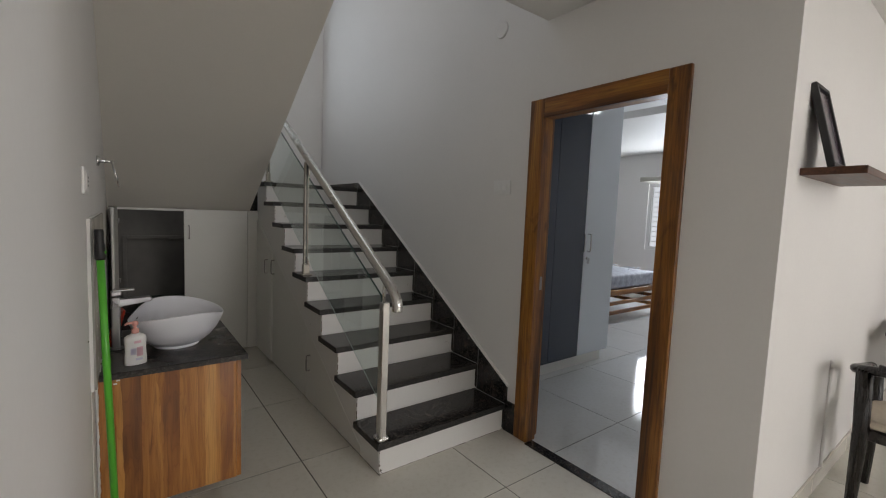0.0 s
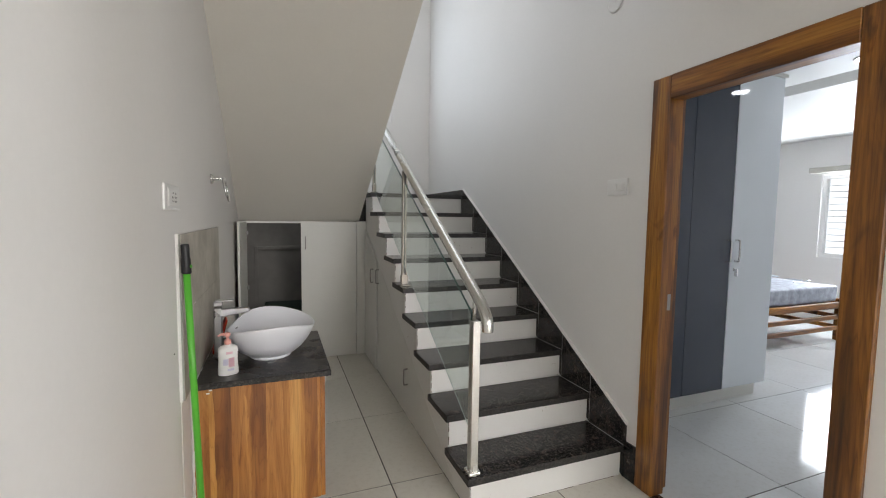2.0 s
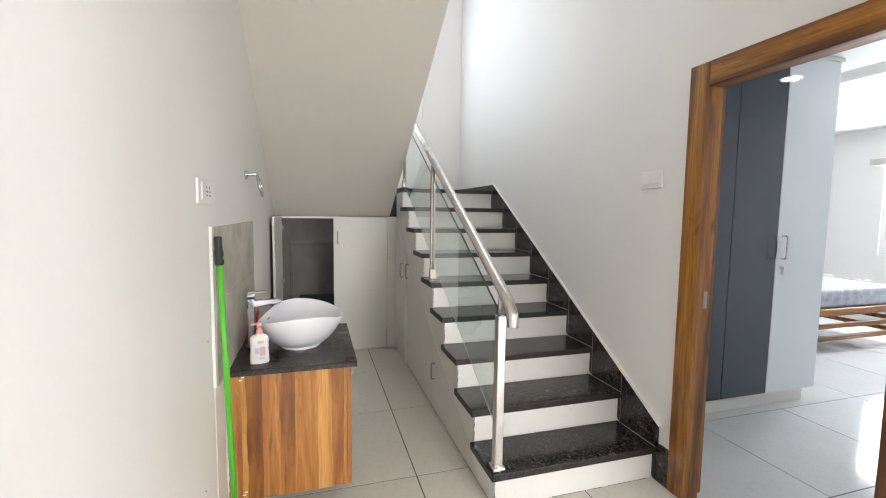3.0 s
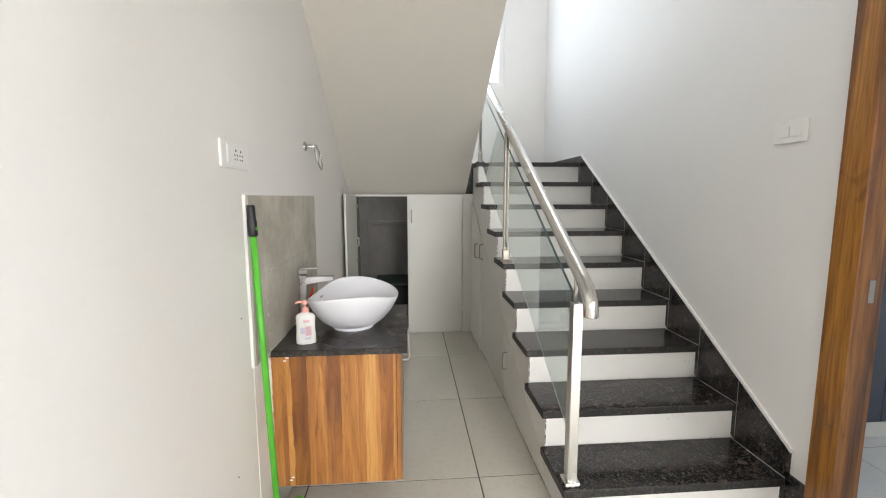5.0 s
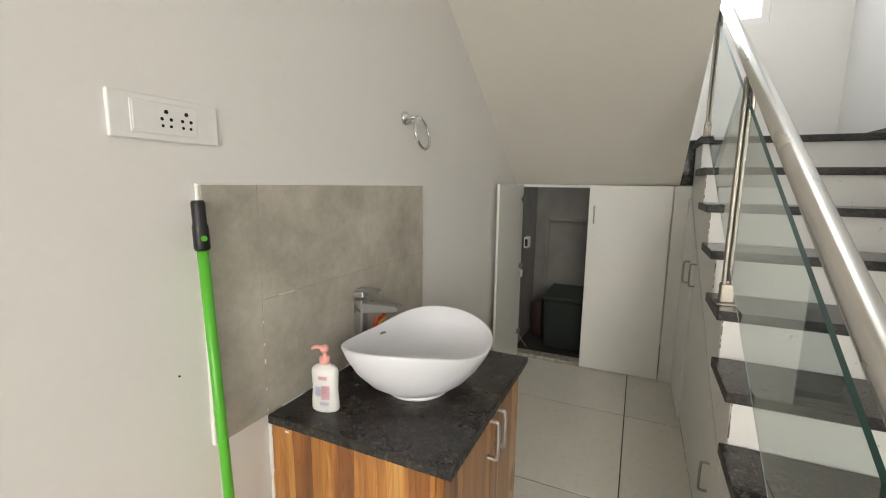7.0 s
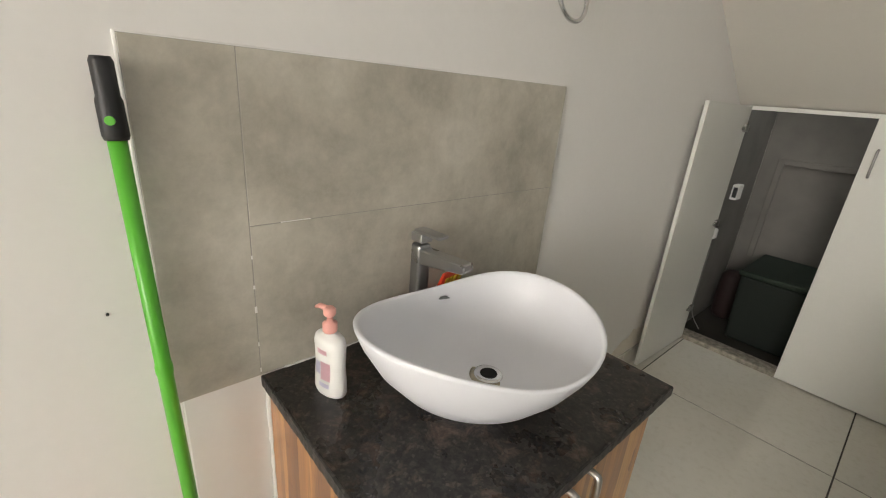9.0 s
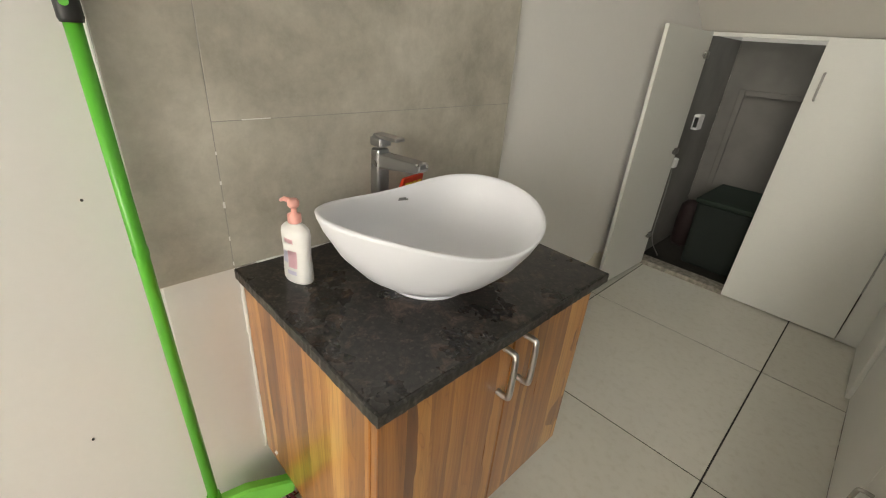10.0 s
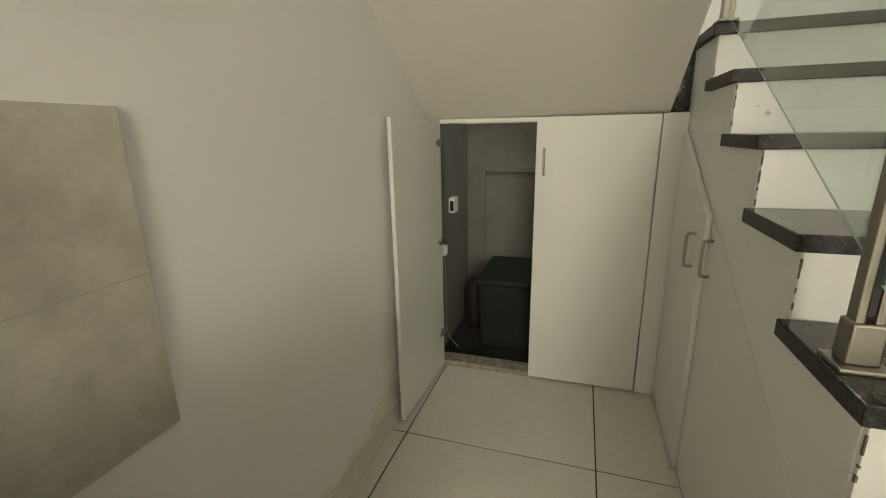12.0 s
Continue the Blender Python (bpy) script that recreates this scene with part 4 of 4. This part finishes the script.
for c in (-0.005, 0.036):
    for dy, dz, r in ((0, 0.014, 0.0042), (-0.009, 0.0, 0.0034), (0.009, 0.0, 0.0034), (-0.008, -0.013, 0.003), (0.008, -0.013, 0.003)):
        part("socket_hole", tube(bmesh.new(), [(0.0098, c + dy, dz), (0.0109, c + dy, dz)], r, 12), HOLE, plate)

sw = thing("light_switch", "white modular light switch on the stair wall", "switch", at=(XR, 2.005, 1.583))
part("plate", boxed((-0.009, -0.075, -0.045), (0, 0.075, 0.045), 0.003, 2), PLASTIC, sw)
part("rocker", boxed((-0.012, -0.05, -0.022), (-0.009, -0.002, 0.022), 0.002), PLASTIC, sw)
part("rocker", boxed((-0.012, 0.002, -0.022), (-0.009, 0.05, 0.022), 0.002), PLASTIC, sw)
rose = thing("junction_cover", "round white junction cover high on the wall", "cover", at=(XR, 2.08, 2.6))
part("disc", tube(bmesh.new(), [(0, 0, 0), (-0.006, 0, 0), (-0.01, 0, 0)], [0.055, 0.055, 0.045], 28), PAINT, rose)
part("screw", tube(bmesh.new(), [(-0.009, 0, 0), (-0.012, 0, 0)], 0.006, 10), PAINT, rose)
for y, z in ((1.772, 0.93), (1.674, 0.437)):
    nail = thing("nail", "small dark nail in the wall", "nail", "nails in the wall", at=(XL, y, z))
    part("head", tube(bmesh.new(), [(-0.002, 0, 0), (0.003, 0, 0)], 0.0022, 8), BLACK, nail)

# broom leaning on the wall
broom = thing("broom", "green plastic broom leaning on the wall beside the vanity", "broom")
P0, P1 = Vector((-0.008, 1.842, 0.11)), Vector((-0.0385, 1.818, 1.3))


def along(t):
    return P0 + (P1 - P0) * t


part("stick", tube(bmesh.new(), [along(0), along(0.6), along(0.605), along(0.615), along(0.62), along(0.92)], [0.0115, 0.0115, 0.0128, 0.0128, 0.0115, 0.0115], 16), GREEN, broom)
grip = part("grip", tube(bmesh.new(), [along(0.913), along(0.918), along(0.955), along(0.96), along(0.995), along(1.0)], [0.014, 0.016, 0.0155, 0.0135, 0.0135, 0.011], 16), BLACK, broom, "black plastic grip")
part("hang_hole", tube(bmesh.new(), [along(0.935) + Vector((0.0135, -0.004, 0)), along(0.935) + Vector((0.0165, -0.005, 0))], 0.006, 12), GREEN, grip)
bm = prism(bmesh.new(), [(-0.045, 0.052), (0.162, 0.058), (0.168, 0.1), (0.16, 0.108), (0.05, 0.146), (-0.02, 0.146), (-0.045, 0.115)], "y", -0.016, 0.016, 0.006)
HEAD = pose(-0.005, 1.865, 0.0, 0, 0, 80)
bm.transform(HEAD)
part("head", bm, LIME, broom)
bm = tube(bmesh.new(), [along(0.0) - (P1 - P0) * 0.02, along(0.05)], [0.019, 0.015], 14)
part("socket", bm, GREEN, broom)
random.seed(8)
kinds = [plain("bristle_dark", (0.05, 0.03, 0.03), 0.6), plain("bristle_maroon", (0.25, 0.05, 0.06), 0.6), plain("bristle_yellow", (0.6, 0.42, 0.05), 0.6), plain("bristle_white", (0.6, 0.58, 0.52), 0.6)]
for k in range(18):
    bm = bmesh.new()
    u = -0.038 + 0.0108 * k
    for j in range(9):
        v = random.uniform(-0.013, 0.013)
        s = u + random.uniform(-0.004, 0.004)
        tip = (s * 1.15 + random.uniform(-0.008, 0.008), v * 1.8, 0.001)
        tube(bm, [(s, v, 0.056), tip], 0.0013, 5, False)
    bm.transform(HEAD)
    tagged(part("bristle_tuft", bm, kinds[k % 4], broom), kind="stuff")

# ---- bedroom ----
ward = thing("wardrobe", "tall glossy navy and white wardrobe", "wardrobe")
WF = 2.36
part("carcass", boxed((2.16, WF + 0.02, 0.1), (3.96, 2.96, 2.52), 0.002), GLOSSWHITE, ward)
part("plinth", boxed((2.16, WF + 0.03, 0), (3.88, 2.94, 0.1)), BOARD, ward, "pale grey plinth")
part("cornice", boxed((2.16, WF - 0.005, 2.521), (3.99, 2.97, 2.548), 0.003), BOARD, ward)
for a, b, m, h in ((2.162, 3.028, NAVY, None), (3.032, 3.458, NAVY, 3.415), (3.462, 3.958, GLOSSWHITE, 3.51)):
    d = part("door", boxed((a, WF, 0.103), (b, WF + 0.019, 2.518), 0.002), m, ward, "glossy navy door" if m is NAVY else "glossy white door")
    if h:
        handle(d, (h, WF, 1.1), (h, WF, 1.26), (0, -0.035, 0), 0.007)
    if m is GLOSSWHITE:
        lock = part("lock", tube(bmesh.new(), [(3.51, WF, 1.035), (3.51, WF - 0.006, 1.035)], 0.012, 16), CHROME, d)
        part("key", boxed((3.504, WF - 0.03, 0.985), (3.516, WF - 0.006, 1.042), 0.002), CHROME, d)

bed = thing("bed", "brown wooden slatted bed frame in the bedroom", "bed")
BX0, BX1, BY0, BY1 = 4.62, 6.56, 3.1, 4.95
for x in (BX0, BX1 - 0.07):
    for y in (BY0, BY1 - 0.07):
        part("post", boxed((x, y, 0), (x + 0.07, y + 0.07, 0.5), 0.006), BEDWOOD, bed)
for z, h in ((0.39, 0.075), (0.26, 0.05), (0.13, 0.05)):
    for y in (BY0 + 0.01, BY1 - 0.05):
        part("rail", boxed((BX0 + 0.07, y, z), (BX1 - 0.07, y + 0.035, z + h), 0.004), BEDWOOD, bed)
    for x in (BX0 + 0.012, BX1 - 0.058):
        part("rail", boxed((x, BY0 + 0.07, z), (x + 0.035, BY1 - 0.07, z + h), 0.004), BEDWOOD, bed)
for k in range(9):
    y = BY0 + 0.09 + 0.195 * k
    part("slat", boxed((BX0 + 0.05, y, 0.43), (BX1 - 0.06, y + 0.09, 0.448), 0.002), BEDWOOD, bed)
matt = thing("mattress", "grey mattress still wrapped in clear plastic", "mattress")
bm = bmesh.new()
box(bm, (BX0 + 0.06, BY0 + 0.04, 0.468), (BX1 - 0.08, BY1 - 0.08, 0.66), 0.03, 3)
bmesh.ops.subdivide_edges(bm, edges=bm.edges[:], cuts=6, use_grid_fill=True)
for v in bm.verts:
    w = noise.noise(v.co * 5.0)
    v.co += Vector((0, 0.008 * w, 0.018 * w if v.co.z > 0.5 else 0))
for f in bm.faces:
    f.smooth = True
part("core", bm, MATTRESS, matt)
bm = bmesh.new()
for k in range(60):
    x, y = random.uniform(BX0 + 0.1, BX1 - 0.15), random.uniform(BY0 + 0.06, BY1 - 0.2)
    a, w = random.uniform(0, 3.14), random.uniform(0.05, 0.2)
    z = 0.69
    p = Vector((x, y, z))
    q = p + Vector((w * math.cos(a), w * math.sin(a), random.uniform(-0.012, 0.004)))
    tube(bm, [p, (p + q) / 2 + Vector((0, 0, 0.006)), q], [0.004, 0.012, 0.003], 5)
tagged(part("wrap", bm, FILM, matt, "crumpled clear plastic folds"), kind="stuff")

pel = thing("blind_box", "beige roller blind box above the bedroom window", "blind")
part("cassette", boxed((7.29, WY0 - 0.12, 2.09), (7.399, WY1 + 0.12, 2.17), 0.015, 3), plain("beige_fabric", (0.5, 0.48, 0.42), 0.7), pel)
part("bottom_bar", boxed((7.33, WY0 - 0.05, 2.07), (7.36, WY1 + 0.05, 2.089), 0.004), BOARD, pel)

down = thing("downlight", "round white recessed ceiling light, lit", "ceiling light", "bedroom ceiling lights", at=(4.1, 1.92, 2.55))
part("trim", tube(bmesh.new(), [(0, 0, 0), (0, 0, -0.006)], [0.085, 0.08], 32), PLASTIC, down)
part("diffuser", tube(bmesh.new(), [(0, 0, -0.006), (0, 0, -0.009)], 0.07, 32), SPOT, down)
for x, y in ((3.0, 1.3),):
    copy_thing(down, pose(x, y, 2.55))

# ---- dining corner ----
shelf = tagged(part("wall_shelf", boxed((2.17, 0.31, 1.605), (2.8, YD, 1.634), 0.002), SHELFWOOD), "dark walnut floating wall shelf", "shelf")
photo = thing("photo_frame", "black photo frame leaning on the wall shelf", "picture frame", at=(2.2, 0.418, 1.637))
photo.rotation_euler = (radians(-14), 0, 0)
bm = bmesh.new()
PW, PH = 0.19, 0.342
for lo, hi in (((0, 0), (0.018, PH)), ((PW - 0.018, 0), (PW, PH)), ((0.018, 0), (PW - 0.018, 0.018)), ((0.018, PH - 0.018), (PW - 0.018, PH))):
    box(bm, (lo[0], -0.012, lo[1]), (hi[0], 0.012, hi[1]), 0.002)
part("frame", bm, BLACK, photo)
m, n, l, b = material("dim_print", 0.15)
l.new(ramp(n, l, noise_tex(n, l, coords(n, l), 14, 4), ((0.35, (0.03, 0.035, 0.06)), (0.5, (0.12, 0.08, 0.1)), (0.65, (0.2, 0.2, 0.24)))), b.inputs["Base Color"])
part("print", boxed((0.018, -0.004, 0.018), (PW - 0.018, 0.004, PH - 0.018)), m, photo, "dark blurred print")


pipe = thing("conduit", "white painted cable conduit on the dining wall", "conduit")
part("tube", tube(bmesh.new(), [(3.06, YD - 0.007, 0.1), (3.06, YD - 0.007, 0.66)], 0.008, 12), PAINT, pipe)
part("elbow", tube(bmesh.new(), bend([(3.06, YD - 0.007, 0.66), (3.06, YD - 0.006, 0.69), (3.06, YD + 0.004, 0.7)], 4), 0.009, 12), PAINT, pipe)


def dining_chair(at, turn):
    c = thing("dining_chair", "dark wooden dining chair with curved arms and cream seat", "chair", "dining chairs", at)
    c.rotation_euler = (0, 0, radians(turn))
    for x, y, top in ((0.2, 0.2, 0.64), (0.2, -0.2, 0.64), (-0.2, 0.19, 0.72), (-0.2, -0.19, 0.72)):
        part("leg", tube(bmesh.new(), [(x * 1.04, y * 1.04, 0), (x, y, 0.42), (x * 1.02, y * 1.06, top)], [0.022, 0.033, 0.033], 10), DARKWOOD, c)
    part("seat", boxed((-0.21, -0.21, 0.44), (0.22, 0.21, 0.485), 0.02, 3), CREAM, c, "cream padded seat")
    bm = bmesh.new()
    for lo, hi in (((-0.21, -0.215, 0.385), (0.22, -0.185, 0.439)), ((-0.21, 0.185, 0.385), (0.22, 0.215, 0.439)), ((-0.215, -0.185, 0.385), (-0.185, 0.185, 0.439)), ((0.19, -0.185, 0.385), (0.22, 0.185, 0.439))):
        box(bm, lo, hi, 0.004)
    part("seat_frame", bm, DARKWOOD, c)
    arc = bend([(0.24, 0.235, 0.65), (0.05, 0.255, 0.67), (-0.15, 0.235, 0.71), (-0.24, 0.12, 0.74), (-0.26, 0, 0.745), (-0.24, -0.12, 0.74), (-0.15, -0.235, 0.71), (0.05, -0.255, 0.67), (0.24, -0.235, 0.65)], 5)
    part("arm_rail", tube(bmesh.new(), arc, 0.024, 10), DARKWOOD, c)
    part("crest", prism(bmesh.new(), [(-0.262, -0.15), (-0.285, -0.1), (-0.295, 0.0), (-0.285, 0.1), (-0.262, 0.15), (-0.245, 0.15), (-0.262, 0.0), (-0.245, -0.15)], "z", 0.745, 0.775, 0.004), DARKWOOD, c, "glossy curved crest rail")
    for y in (-0.1, 0, 0.1):
        part("back_slat", tube(bmesh.new(), [(-0.195, y * 0.9, 0.43), (-0.22, y, 0.6), (-0.245, y * 1.05, 0.735)], 0.011, 8), DARKWOOD, c)
    return c


chair = dining_chair((3.11, 0.15, 0), 0)
copy_thing(chair, pose(4.55, -0.62, 0, 0, 0, 90))
table = thing("dining_table", "brown wooden dining table", "table")
part("tabletop", boxed((3.98, -0.42, 0.72), (5.3, 0.42, 0.755), 0.006, 2), SHELFWOOD, table)
for x in (4.06, 5.22):
    for y in (-0.34, 0.34):
        part("leg", boxed((x - 0.035, y - 0.035, 0), (x + 0.035, y + 0.035, 0.72), 0.004), DARKWOOD, table)
part("apron", boxed((4.095, -0.36, 0.63), (5.185, 0.36, 0.7195), 0.003), DARKWOOD, table)

# ---- floor tiles ----
TILE_MESH = {}


def tile_mesh(w, h, mat):
    key = (round(w, 3), round(h, 3), mat.name)
    if key not in TILE_MESH:
        bm = bmesh.new()
        c, t = 0.001, 0.0025
        lo = [bm.verts.new(p) for p in ((0, 0, -t), (w, 0, -t), (w, h, -t), (0, h, -t))]
        mid = [bm.verts.new(p) for p in ((0, 0, -c), (w, 0, -c), (w, h, -c), (0, h, -c))]
        up = [bm.verts.new(p) for p in ((c, c, 0), (w - c, c, 0), (w - c, h - c, 0), (c, h - c, 0))]
        for a, b in ((lo, mid), (mid, up)):
            for i in range(4):
                bm.faces.new((a[i], a[(i + 1) % 4], b[(i + 1) % 4], b[i]))
        bm.faces.new(up)
        me = bpy.data.meshes.new("tile")
        bm.to_mesh(me)
        bm.free()
        me.materials.append(mat)
        TILE_MESH[key] = me
    return TILE_MESH[key]


def lay_tiles(x0, x1, y0, y1, ox, oy, size, mat, gap=0.0055):
    """Square tiles from the joint (ox, oy), cut at the edges of the field."""
    i = math.floor((x0 - ox) / size)
    while ox + i * size < x1 - 0.002:
        j = math.floor((y0 - oy) / size)
        while oy + j * size < y1 - 0.002:
            a, b = max(x0, ox + i * size), min(x1, ox + (i + 1) * size)
            c, d = max(y0, oy + j * size), min(y1, oy + (j + 1) * size)
            if b - a > 0.012 and d - c > 0.012:
                t = new("tile", tile_mesh(b - a - gap, d - c - gap, mat))
                t.parent = floor
                t.location = (a + gap / 2, c + gap / 2, 0)
            j += 1
        i += 1


SIZE = 0.7945
lay_tiles(XL, XR, YD, YC + 0.1, 0.005, 1.435, SIZE, FLOORTILE)
lay_tiles(XL, 6.0, -7.5, YD, 0.005, 1.435, SIZE, FLOORTILE)
lay_tiles(XR + 0.046, 7.4, YD + 0.12, 6.0, 2.757, 1.507, SIZE, BEDTILE)
